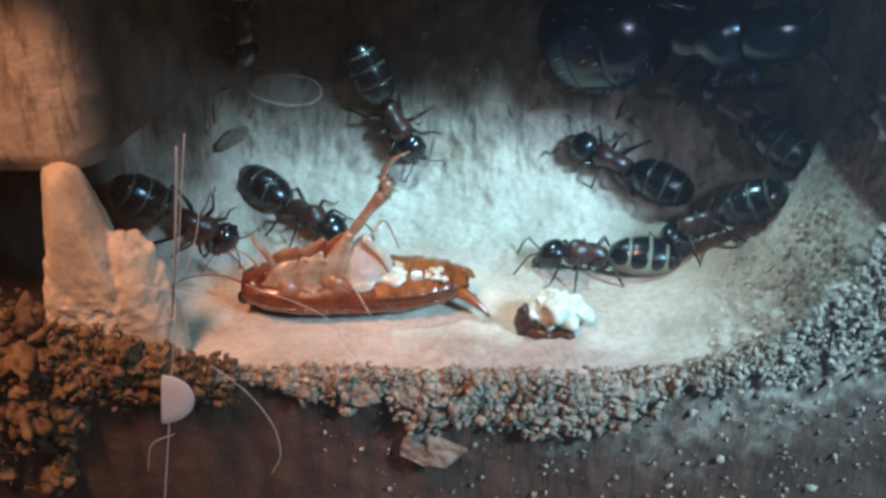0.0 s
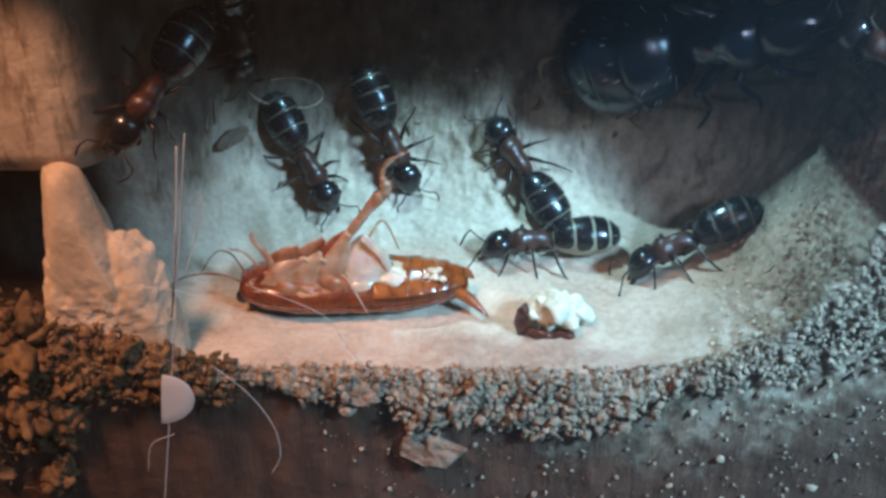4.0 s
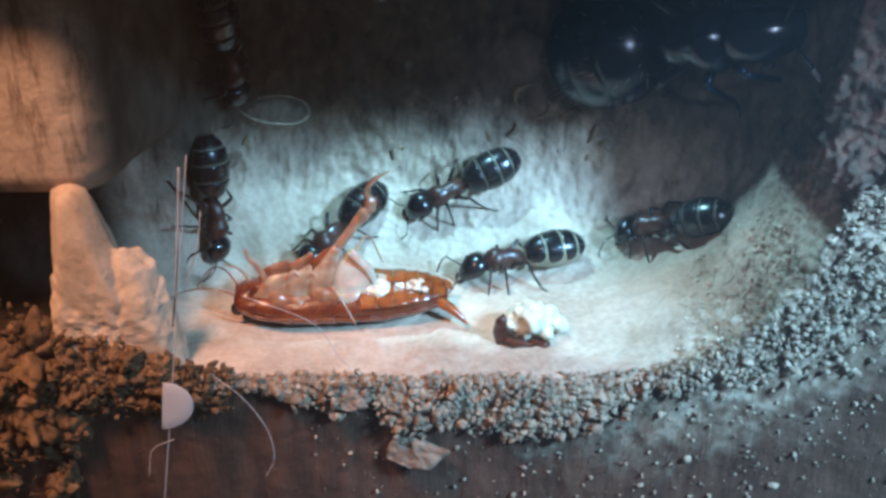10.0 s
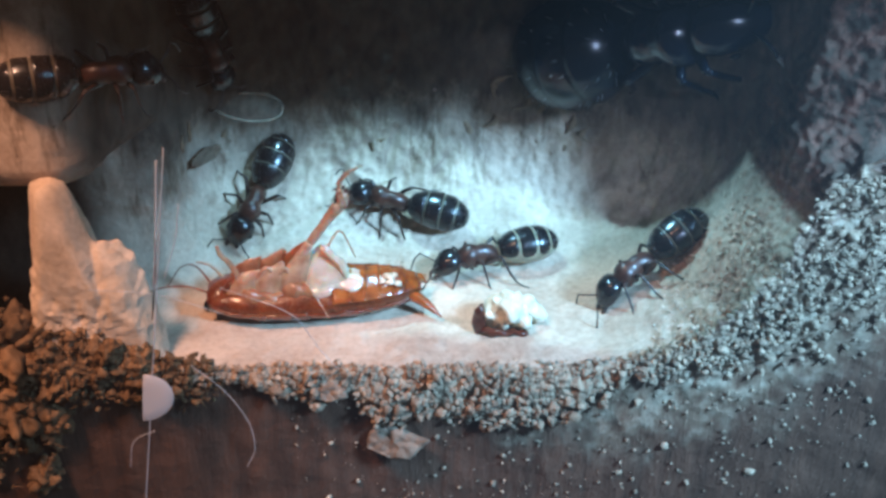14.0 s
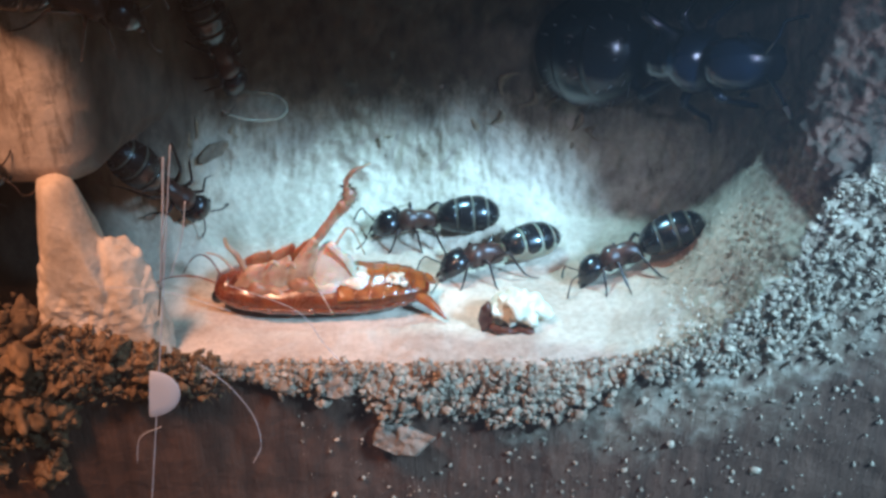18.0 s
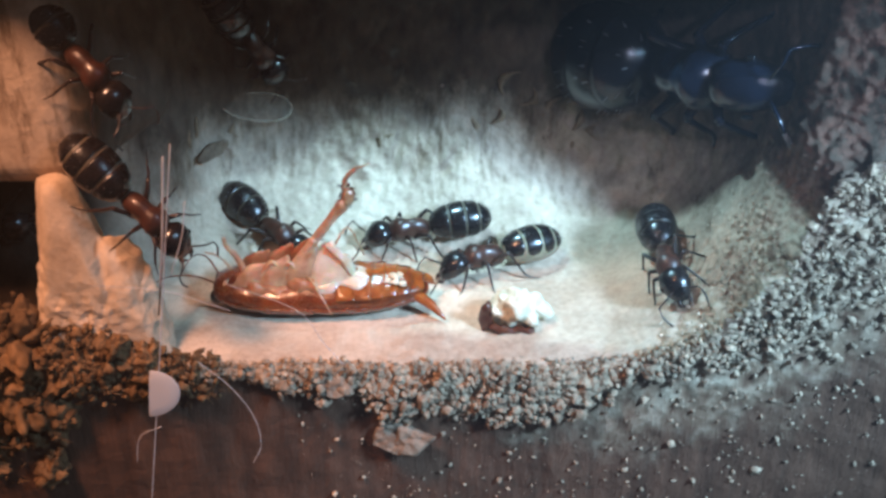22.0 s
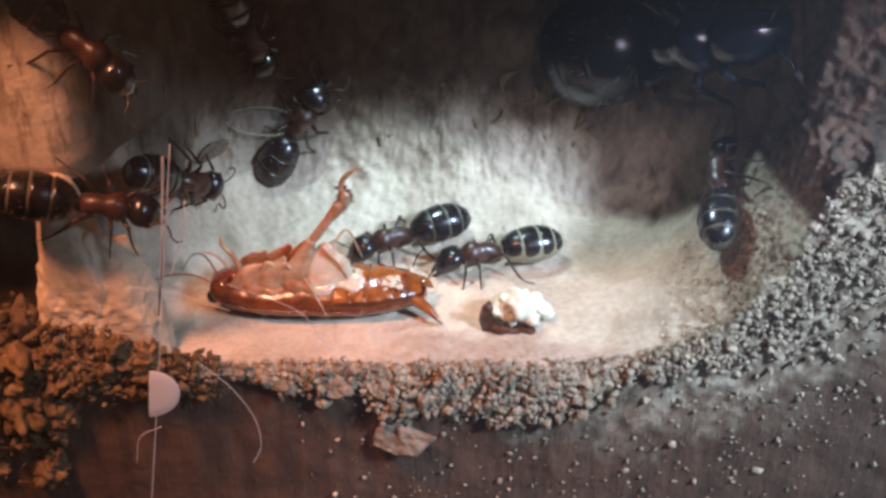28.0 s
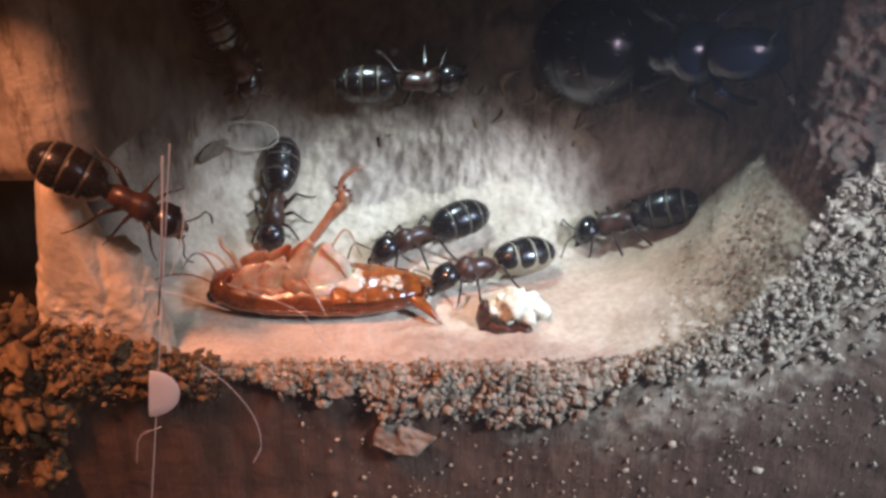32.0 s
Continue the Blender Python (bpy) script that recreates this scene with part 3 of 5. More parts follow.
def ant(name, label, group, head=1.0, body="red", rear="band", rear_size=(1.95, 1.16, 1.10), limbs="leg", chest=1.25):
    """An ant facing +x, its feet on z = 0; about 8 mm long."""
    top = tagged(new(name), label, "ant", group)
    c = chest
    part_of = lambda n, mesh, mat, parent=top, lab="", at=None: put(n, *mesh, MAT[mat], parent, lab, at=at)
    royal = body == "queen"
    body_v = loft([(-1.40, 1.00, 0.12, 0.14), (-1.34, 1.02, 0.28 * c, 0.30 * c), (-1.12, 1.10, 0.38 * c, 0.46 * c), (-0.80, 1.18, 0.42 * c, 0.56 * c), (-0.45, 1.24, 0.42 * c, 0.58 * c),
                   (-0.18, 1.26, 0.40 * c, 0.54 * c), (-0.02, 1.27, 0.42 * c, 0.52 * c), (0.25, 1.32, 0.52 * c, 0.58 * c), (0.55, 1.33, 0.57 * c, 0.58 * c),
                   (0.85, 1.26, 0.50 * c, 0.48 * c), (1.1, 1.16, 0.34 * c, 0.32 * c), (1.28, 1.10, 0.18, 0.18)], 20)
    part_of("thorax", wrinkled(body_v, 0.05, 2.2, 3.0), body, lab="dark red-brown shell" if body == "red" else "")
    part_of("waist", merge([ellipsoid((-1.52, 0, 1.12), (0.15, 0.26, 0.40)), tube([(-1.25, 0, 0.98), (-1.85, 0, 1.08)], 0.13)]), body)
    # the rear body: pale skin under four arched plates, drawn round its own centre
    L, W, H = rear_size
    spine = []
    for i in range(31):
        x = math.cos(math.pi * (0.02 + 0.96 * i / 30))
        k = rear_profile(x) * 0.965
        spine.append((x * L, 0.06 * (1 - x * x) * H, W * k, H * k))
    tail = part_of("gaster", loft(spine, 26), "queen" if royal else "skin_pale" if rear == "swollen" else "skin", lab="" if royal else "pale skin under dark glossy plates",
                   at=(-1.42 - L * 0.93, 0, 1.14 + 0.14 * H))
    plates, cover = PLATES[rear]
    for front, back in plates:
        part_of("plate", plate_mesh(rear_size, front, back, cover), "queen_rear" if royal else "black", tail)
    # short pale bristles on its back
    rnd = random.Random(5)
    bristles = []
    for _ in range(46):
        a, b = math.pi * rnd.uniform(0.15, 0.93), math.pi * rnd.uniform(0.12, 0.88)
        k = rear_profile(math.cos(a))
        n = Vector((math.cos(a) / L, math.sin(a) * math.cos(b) / W, math.sin(a) * math.sin(b) / H)).normalized()
        p = Vector((math.cos(a) * L, k * W * math.cos(b), k * H * math.sin(b)))
        d = (n + Vector((-0.7, 0, 0))).normalized()
        bristles.append(tube([p, p + d * 0.15, p + d * 0.27], [0.013, 0.011, 0.004], 3))
    part_of("bristles", merge(bristles), "feeler", tail, "short pale bristles")
    k = head
    skull = loft([(-0.78 * k, 0.0, 0.20 * k, 0.20 * k), (-0.74 * k, 0.02, 0.44 * k, 0.36 * k), (-0.55 * k, 0.05, 0.68 * k, 0.52 * k), (-0.25 * k, 0.06, 0.78 * k, 0.60 * k), (0.1 * k, 0.05, 0.76 * k, 0.60 * k),
                  (0.42 * k, 0.0, 0.64 * k, 0.52 * k), (0.7 * k, -0.06, 0.48 * k, 0.38 * k), (0.88 * k, -0.1, 0.34 * k, 0.26 * k), (0.95 * k, -0.12, 0.16 * k, 0.12 * k)], 22)
    if royal:
        skull = wrinkled(([(1.22 * x, 0.84 * y, 0.86 * z) for x, y, z in skull[0]], skull[1]), 0.04, 1.6, 2.0)
    h = part_of("head", skull, "queen" if royal else "black", at=(1.78, 0, 1.08))
    h.rotation_euler = (0, radians(30), 0)
    for s in (1, -1):
        part_of("eye", ellipsoid((0, 0, 0), (0.16, 0.08, 0.15), n=8, m=10), "eye", h, at=(0.05 * head, s * 0.72 * head, 0.22 * head))
        part_of("mandible", tube(curve([(0, 0, 0), (0.3, s * 0.08, -0.03), (0.50, -s * 0.14, -0.05)], 4), [0.15, 0.15, 0.15, 0.14, 0.13, 0.11, 0.09, 0.07, 0.03]), limbs, h,
                at=(0.78 * head, s * 0.24, -0.14))
        if royal and s < 0:
            stalk = part_of("antenna", tube(curve([(0, 0, 0), (0.3, -0.35, 0.3), (0.5, -0.75, 0.35)], 5), 0.06, 6), limbs, h, at=(0.55 * head, s * 0.2 * head, 0.36 * head))
            part_of("antenna_tip", tube(curve([(0.5, -0.75, 0.35), (0.85, -1.5, 0.2), (1.0, -2.3, 0.0)], 6), [0.07] * 9 + [0.055] * 4, 6), "feeler", stalk, "pale grey feeler tip")
        else:
            stalk = part_of("antenna", tube(curve([(0, 0, 0), (0.35, s * 0.5, 0.35), (0.55, s * 0.95, 0.42)], 5), 0.045, 6), limbs, h, at=(0.5 * head, s * 0.22 * head, 0.40 * head))
            part_of("antenna_tip", tube(curve([(0.55, s * 0.95, 0.42), (1.05, s * 1.02, 0.18), (1.6, s * 0.85, -0.2)], 6), [0.042] * 6 + [0.055] * 7, 6), limbs, stalk)
        for x0, ahead, out, knee, thick in ((0.72, 1.15, 1.35, 0.42, 0.095), (0.2, -0.15, 1.75, 0.48, 0.095), (-0.45, -1.95, 1.65, 0.66, 0.10)):
            thigh, shin, foot = leg_lines(s, 1.0, out, ahead, knee)
            t = thick * c
            n = len(thigh)
            one = part_of("leg", tube(thigh, [t * (1.7, 1.45, 1.3)[min(i, 2)] if i < 3 else t * (1.2 - 0.35 * i / n) for i in range(n)], 8), limbs, at=(x0, s * 0.30 * c, 1.0))
            part_of("shin", tube(shin, [t * (0.70 - 0.22 * i / len(shin)) for i in range(len(shin))], 7), limbs, one)
            part_of("foot", tube(foot, [t * (0.42 - 0.2 * i / len(foot)) for i in range(len(foot))], 6), limbs, one)
    return top


WORKER = "worker ant, red-brown chest, black banded abdomen"
worker = ant("ant", WORKER + ", tugging the roach", "worker ants", 1.08, rear="swollen")
workers = {"feeder": worker}
plain = ant("ant", WORKER + ", feeding on the roach", "worker ants", 1.08)
workers["second"] = plain
for key, what in (("climber", ", roaming the sloping wall"), ("rim", ", on the crumbly edge"),
                  ("leftwall", ", on the wooden wall"), ("tall", ", beside a clear husk"),
                  ("runner", ", running beside the roach"), ("tunnel", ", leaving the dark tunnel"), ("visitor", ", near the roach's head")):
    one = copy_thing(plain, pose(0, 0, 0))
    one["label"] = WORKER + what
    workers[key] = one
queen = ant("queen_ant", "large blue-black queen ant with a swollen abdomen", "", 1.1, "queen", "queen", (1.95, 1.62, 1.5), "queen", 1.55)
queen.scale = (2.0, 2.0, 2.0)


def roach():
    """A dead roach on its back: shell below, pale belly and folded legs above; head at -x, tail at +x, 12 mm."""
    top = tagged(new("cockroach"), "dead amber cockroach lying on its back, opened", "cockroach")
    half = lambda x: 2.1 * max(0.02, 1 - abs((x + 0.2) / 6.2) ** (2.4 if x > 0 else 4.0)) ** 0.5
    mid = lambda x: 1.25 + 0.10 * max(0, (x - 2.5) / 3) + 0.08 * max(0, -x - 3)
    tall = lambda x: 1.18 * max(0.05, 1 - abs((x + 0.1) / 6.3) ** 3.2) ** 0.5

    def shell(a, b, low, high, grow, seed, n=7, m=30):
        """A band of the body's skin between two angles, as a plate with its hind edge raised."""
        outer, inner = [], []
        for i in range(n):
            u = i / (n - 1)
            x = a + (b - a) * u
            for skin, k in ((outer, grow + 0.03 * u), (inner, grow - 0.08)):
                row = []
                for j in range(m):
                    q = low + (high - low) * j / (m - 1)
                    p = (x, k * half(x) * math.cos(q), mid(x) + k * tall(x) * math.sin(q))
                    f = 0.10 * lumpy(p, 1.1, seed) + 0.04 * lumpy(p, 3.5, seed)
                    row.append((p[0] + 0.05 * lumpy(p, 2.0, seed + 3), p[1] * (1 + 0.3 * f), max(p[2] + f * (p[2] > 0.3), 0.03)))
                skin.append(row)
        return rings([o + list(reversed(q)) for o, q in zip(outer, inner)])

    spans = [-5.9 + 11.3 * k / 40 for k in range(41)]
    put("body", *wrinkled(loft([(x, mid(x), half(x) * 0.97, tall(x) * 0.96) for x in spans], 30), 0.10, 1.3, 5.0), MAT["roach"], top)
    # back plates under it, belly plates over the abdomen
    xs = [-6.0, -4.3, -2.9, -1.6, -0.6, 0.4, 1.4, 2.4, 3.3, 4.2, 5.1, 5.75]
    for i, (a, b) in enumerate(zip(xs, xs[1:])):
        put("back_plate", *shell(a, b + 0.2, -math.pi + 0.15, -0.15, 0.995, 2.0 * i), MAT["roach"], top)
    for i, (a, b) in enumerate(((0.9, 1.9), (1.8, 2.7), (2.6, 3.45), (3.35, 4.15), (4.05, 4.85), (4.75, 5.6))):
        put("belly_plate", *shell(a, b + 0.12, 0.30, math.pi - 0.30, 1.03, 31.0 + 2.0 * i), MAT["belly"], top)
    patch = [([(p[0] + 0.30 * math.cos(k * 2.4) * k ** 0.5 * 0.7, p[1] + 0.42 * math.sin(k * 2.4) * k ** 0.5 * 0.7, p[2] - 0.05 * k) for p in pebble(31 + k, 0.5, (1, 1, 0.4), 0.6)[0]], pebble(31 + k, 0.5)[1]) for k in range(7)]
    put("pale_patch", *merge(patch), MAT["lump"], top, "cream-white crumbly patch", at=(4.1, -0.75, 2.42))
    # head, folded under the neck shield
    put("head", *wrinkled(ellipsoid((0, 0, 0), (0.85, 1.0, 0.75), 35), 0.08, 1.5, 4.0), MAT["roach"], top, at=(-5.15, -0.25, 1.5))
    put("eye", *ellipsoid((0, 0, 0), (0.42, 0.2, 0.55), 40), MAT["eye"], top, "black eye", at=(-5.65, -0.98, 1.35))
    put("mouth", *tube(curve([(-4.9, -0.7, 1.9), (-4.6, -0.8, 2.4), (-4.2, -0.7, 2.7)], 5), [0.3, 0.3, 0.29, 0.27, 0.26, 0.25, 0.22, 0.2, 0.16, 0.12, 0.06], 9), MAT["roach"], top)
    # six broad hip plates, pale folded leaves that lean to the tail
    for i, (x, lean, high) in enumerate(((-4.1, 1.2, 1.35), (-2.9, 1.3, 1.85), (-1.7, 1.5, 2.4))):
        for s in (1, -1):
            leaf = curve([(-0.5, 0, -0.9), (0.3, 0, 0.2), (lean * 0.62, 0, high * 0.62), (lean, 0, high)], 5)
            v, f = tube(leaf, [0.55 + 0.35 * math.sin(math.pi * min(q / 15 + 0.15, 1)) - 0.45 * (q / 15) ** 3 for q in range(16)], 18)
            v, f = wrinkled(wrinkled((v, f), 0.14, 0.9, 3.0 * i + s), 0.09, 2.6, i + 5.0 * s)
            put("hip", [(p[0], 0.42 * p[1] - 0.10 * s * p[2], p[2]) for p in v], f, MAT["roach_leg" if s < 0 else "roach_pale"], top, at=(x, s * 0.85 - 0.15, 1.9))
    # the swollen, see-through innards that bulge out between hips and abdomen
    put("gut", *wrinkled(rings([[(0.45 + 0.05 * u + (1.85 * (1 - u ** 1.25) ** 0.85 + 0.12) * math.cos(a), -0.35 + (1.1 * (1 - u ** 1.4) ** 0.7 + 0.08) * math.sin(a), 1.4 + 3.1 * u) for a in (2 * math.pi * k / 28 for k in range(28))]
                                for u in (i / 24 for i in range(25))]), 0.22, 0.9, 1.5), MAT["flesh"], top, "milky soft innards")
    for c, r, k in (((1.8, -0.5, 2.0), (1.3, 1.0, 0.55), 1), ((-0.9, -0.8, 1.85), (1.4, 0.85, 0.9), 3), ((-2.6, -0.9, 1.6), (1.7, 0.85, 0.75), 4), ((0.5, -0.9, 1.6), (1.6, 0.8, 0.8), 5)):
        put("tissue", *wrinkled(wrinkled(ellipsoid((0, 0, 0), r, 10, 0.8, 26, 34), 0.26, 1.0, 7.0 * k), 0.12, 2.6, 3.0 * k), MAT["flesh" if k in (1, 5) else "roach_pale"], top, at=c)
    # the raised hind leg: thigh, shin and a spiny ankle
    thigh = curve([(-2.1, -0.5, 2.1), (-1.0, -0.6, 3.5), (-0.1, -0.6, 4.75)], 6)
    put("thigh", *tube(thigh, [0.30 - 0.04 * abs(i - 6) / 6 for i in range(13)], 12), MAT["roach_leg"], top)
    shin = curve([(-0.2, -0.6, 4.6), (0.7, -0.6, 5.85), (1.65, -0.6, 7.05)], 6)
    put("shin", *wrinkled(tube(shin, [0.20, 0.23, 0.25, 0.26, 0.26, 0.25, 0.25, 0.26, 0.28, 0.32, 0.36, 0.36, 0.25], 10), 0.05, 1.8), MAT["roach_leg"], top)
    put("shin", *tube(curve([(0.4, -0.9, 4.5), (1.2, -1.0, 3.6), (1.7, -1.0, 2.6)], 6), [0.13 - 0.006 * i for i in range(13)], 8), MAT["roach_leg"], top)
    rnd = random.Random(4)
    ankle = curve([(1.7, -0.6, 6.95), (1.75, -0.62, 7.45), (1.6, -0.64, 7.9)], 6)
    spines = []
    for i in range(40):
        p = ankle[rnd.randrange(1, 12)]
        a = rnd.uniform(0, 2 * math.pi)
        d = Vector((math.cos(a), -0.35, 0.8 * math.sin(a))).normalized()
        spines.append(tube([p, p + d * 0.35, p + d * rnd.uniform(0.45, 0.8)], [0.05, 0.035, 0.008], 5))
    joint = put("ankle", *wrinkled(tube(ankle, [0.34] * 4 + [0.36] * 5 + [0.24] * 4, 9), 0.08, 2.0), MAT["roach_leg"], top)
    put("spines", *merge(spines), MAT["roach_dark"], joint)
    put("foot", *tube(curve([(1.6, -0.64, 7.8), (1.65, -0.62, 8.3), (2.1, -0.6, 8.8), (2.9, -0.6, 9.2)], 5), [0.17] * 5 + [0.14] * 6 + [0.08] * 3 + [0.04] * 2, 7), MAT["roach_leg"], top)
    # smaller legs
    for pts, r in (([(-4.3, -0.7, 1.9), (-4.15, -0.8, 2.9), (-4.5, -0.8, 3.8), (-4.95, -0.8, 4.4), (-5.05, -0.8, 4.9)], 0.21), ([(-3.6, -0.9, 1.9), (-3.0, -1.0, 2.9), (-2.5, -1.0, 3.5), (-2.0, -1.0, 2.7)], 0.20), ([(-2.3, -0.9, 2.3), (-1.6, -1.0, 3.4), (-1.0, -1.0, 2.4), (-0.6, -1.1, 1.7)], 0.18), ([(-4.5, -0.75, 2.4), (-4.05, -0.75, 2.7), (-3.85, -0.7, 3.1)], 0.15), ([(-4.9, 0.5, 1.9), (-5.7, 0.6, 2.9), (-6.5, 0.6, 3.2)], 0.10),
                   ([(-0.9, -0.9, 2.6), (-0.3, -1.6, 2.5), (0.75, -2.4, 0.9)], 0.08), ([(-5.0, -1.1, 1.8), (-3.6, -1.5, 1.9), (-2.2, -1.6, 1.85)], 0.13),
                   ([(0.6, 0.7, 3.4), (1.5, 1.2, 4.4), (2.3, 1.3, 2.6)], 0.09)):
        line = curve(pts, 6)
        put("leg", *tube(line, [r * (1 - 0.6 * i / len(line)) for i in range(len(line))], 8), MAT["roach_leg"], top)
    # feelers and tail prongs
    for pts in ([(-5.6, -0.3, 1.6), (-7.2, 0.2, 1.9), (-9.0, 0.6, 1.5), (-10.5, 0.9, 0.3)], [(-5.6, 0.2, 1.7), (-6.6, 1.4, 2.4), (-7.6, 2.2, 2.0), (-8.6, 2.6, 0.5)]):
        line = curve(pts, 7)
        put("antenna", *tube(line, [0.06 * (1 - 0.6 * i / len(line)) for i in range(len(line))], 6), MAT["roach"], top)
    for pts in ([(5.0, -0.8, 1.35), (5.9, -1.1, 0.95), (6.9, -1.75, 0.2)], [(5.1, 0.6, 1.5), (5.8, 0.8, 1.35), (6.3, 0.9, 0.9)]):
        line = curve(pts, 6)
        put("tail_prong", *tube(line, [0.22, 0.26, 0.29, 0.31, 0.32, 0.31, 0.29, 0.27, 0.24, 0.2, 0.15, 0.1, 0.04][:len(line)], 10), MAT["belly"], top)
    return top


dead_roach = roach()


# ---- loose things ----
def place(ob, x, y, z, rx=0, ry=0, rz=0):
    ob.matrix_world = pose(x * MM, y * MM, z * MM, rx, ry, rz)
    return ob


def starch_crumb():
    top = tagged(new("food_crumb"), "white crumbly morsel of food with a brown crust", "food")
    rnd = random.Random(12)
    for i in range(18):
        o = (rnd.uniform(-1.05, 1.05), rnd.uniform(-0.5, 0.5), rnd.uniform(0.5, 1.85))
        v, f = pebble(60 + i, rnd.uniform(1.0, 1.5), (1, 1, 0.9), 0.7, 3)
        put("morsel", [(p[0], p[1], max(p[2], 0.02 - o[2])) for p in v], f, MAT["starch"], top, at=o)
    return top


food = starch_crumb()
put("crust", *wrinkled(merge([tube(curve([(0.1, 0, -0.05), (-0.1, 0.05, 0.8), (0.15, 0.1, 1.5)], 5), [0.34, 0.35, 0.37, 0.35, 0.32, 0.3, 0.34, 0.37, 0.34, 0.26, 0.12], 12),
                                tube(curve([(0.2, -0.3, 0.15), (1.2, -0.5, 0.05), (2.0, -0.55, 0.16), (2.7, -0.5, 0.1)], 5), [0.2] * 6 + [0.15] * 6 + [0.2, 0.24, 0.2, 0.08], 9)]), 0.22, 1.6, 3.0),
    MAT["roach_dark"], food, "orange-brown crust", at=(-1.85, -0.55, 0.1))



def clay_lump():
    """The pale clay cone with its lower shoulder: two blocks of broken faces, weathered."""
    rnd = random.Random(6)
    heart = Vector((-17.8, 1.5, 2.6))
    peak, side = [], []
    for k in range(9):
        a = 2 * math.pi * k / 9 + rnd.uniform(-0.25, 0.25)
        flat = 1 - 0.22 * abs(math.sin(a))
        peak.append((Vector((math.cos(a), math.sin(a), 0.17 + 0.07 * math.cos(a) + rnd.uniform(-0.04, 0.06))).normalized(), (2.5 + rnd.uniform(-0.2, 0.2)) * flat))
        side.append((Vector((math.cos(a), math.sin(a), 0.22 + rnd.uniform(-0.1, 0.10))).normalized(), (2.15 + rnd.uniform(-0.15, 0.15)) * flat))
    peak += [(Vector((0.75, -0.2, 0.62)).normalized(), 4.9), (Vector((-0.3, -0.25, 1)).normalized(), 7.3), (Vector((0.2, 0.1, 1)).normalized(), 7.5), (Vector((0, 0, -1)), 2.6), (Vector((0, -1, 0)), 1.35)]
    side += [(Vector((0.55, -0.2, 1)).normalized(), 4.1), (Vector((0.7, -0.35, 0.7)).normalized(), 3.05), (Vector((0, 0, -1)), 1.9), (Vector((0, -1, 0)), 1.3)]
    bodies = ((Vector((-18.4, 1.5, 2.6)), peak), (Vector((-16.45, 1.4, 2.0)), side))

    def inside(p):
        return max(min(w - n.dot(p - c) for n, w in planes) for c, planes in bodies)

    bm = bmesh.new()
    bmesh.ops.create_icosphere(bm, subdivisions=6, radius=1.0)
    for v in bm.verts:
        d = v.co.normalized()
        low, high = 0.0, 13.0
        for _ in range(18):
            m = (low + high) / 2
            low, high = (m, high) if inside(heart + d * m) > 0 else (low, m)
        p = heart + d * low
        n = 0.16 * noise.noise(p * 0.55) - 0.22 * abs(noise.noise(p * 0.8 + Vector((3, 1, 0)))) + 0.14 * noise.noise(p * 1.9) - 0.25 * max(0.0, noise.noise(p * 2.6) - 0.15) - 0.10 * abs(noise.noise(p * 5.0)) + 0.06 * noise.noise(p * 10.0)
        v.co = p + d * (n + 0.12)
    for _ in range(1):
        bmesh.ops.smooth_vert(bm, verts=bm.verts, factor=0.4, use_axis_x=True, use_axis_y=True, use_axis_z=True)
    lump = put("clay_lump", [tuple(v.co) for v in bm.verts], [tuple(v.index for v in f.verts) for f in bm.faces], MAT["lump"])
    bm.free()
    tagged(lump, "pale rough clay lump rising to a blunt cone", "clay")


clay_lump()


def bark(name, label, seed, size, thick, at, turn, material="flake"):
    """A broken flat flake with an angular outline and layered edges."""
    rnd = random.Random(seed)
    corners = [(a + rnd.uniform(-0.3, 0.3), rnd.uniform(0.75, 1.1)) for a in (2 * math.pi * k / 7 for k in range(7))]
    outline = []
    for k in range(7):
        (a0, r0), (a1, r1) = corners[k], corners[(k + 1) % 7]
        p0, p1 = Vector((r0 * math.cos(a0), r0 * math.sin(a0))), Vector((r1 * math.cos(a1), r1 * math.sin(a1)))
        outline += [p0.lerp(p1, i / 8) for i in range(8)]
    loops = []
    for k, z in ((0.02, 0.5), (0.12, 0.5), (0.25, 0.5), (0.38, 0.5), (0.5, 0.49), (0.62, 0.5), (0.74, 0.47), (0.84, 0.45), (0.93, 0.4), (1.0, 0.2), (0.97, 0.0), (1.0, -0.25), (0.9, -0.45), (0.5, -0.5), (0.02, -0.5)):
        loop = []
        for p in outline:
            q = Vector((p.x * k * size[0] / 2, p.y * k * size[1] / 2, z * thick))
            wear = noise.noise(q * 1.7 + Vector((seed, 0, 0))) * 0.26 + noise.noise(q * 4 + Vector((0, seed, 0))) * 0.2 + noise.noise(q * 9) * 0.1
            loop.append((q.x + wear * 0.5 * k, q.y + wear * 0.5 * k, q.z + wear * 0.8))
        loops.append(loop)
    ob = put(name, *rings(loops), MAT[material])
    place(ob, *at, *turn)
    return tagged(ob, label, "debris")


bark("bark_flake", "grey-brown bark flake caught below the ledge", 2, (3.6, 2.3), 0.55, (-2.2, -0.75, -4.2), (68, 0, -14))
bark("bark_flake", "grey-brown bark flake lying among crumbs", 5, (3.2, 1.3), 0.4, (-6.1, -0.6, -0.9), (62, 0, -20))
chip = bark("wood_chip", "dark brown wood chip on the sloping wall", 9, (3.0, 1.2), 0.25, (-14.0, 13.5, 6.0), (62, 0, -22), "chip")
chip_up = outward((-14.0, 13.5, 6.0))
chip_long = (Vector((0.42, 0.9, -0.12)) - chip_up * Vector((0.42, 0.9, -0.12)).dot(chip_up)).normalized()
chip_frame = Matrix((chip_long, chip_up.cross(chip_long), chip_up)).transposed().to_4x4()
chip_frame.translation = mm(-14.0, 13.5, 6.0) + chip_up * 0.15 * MM
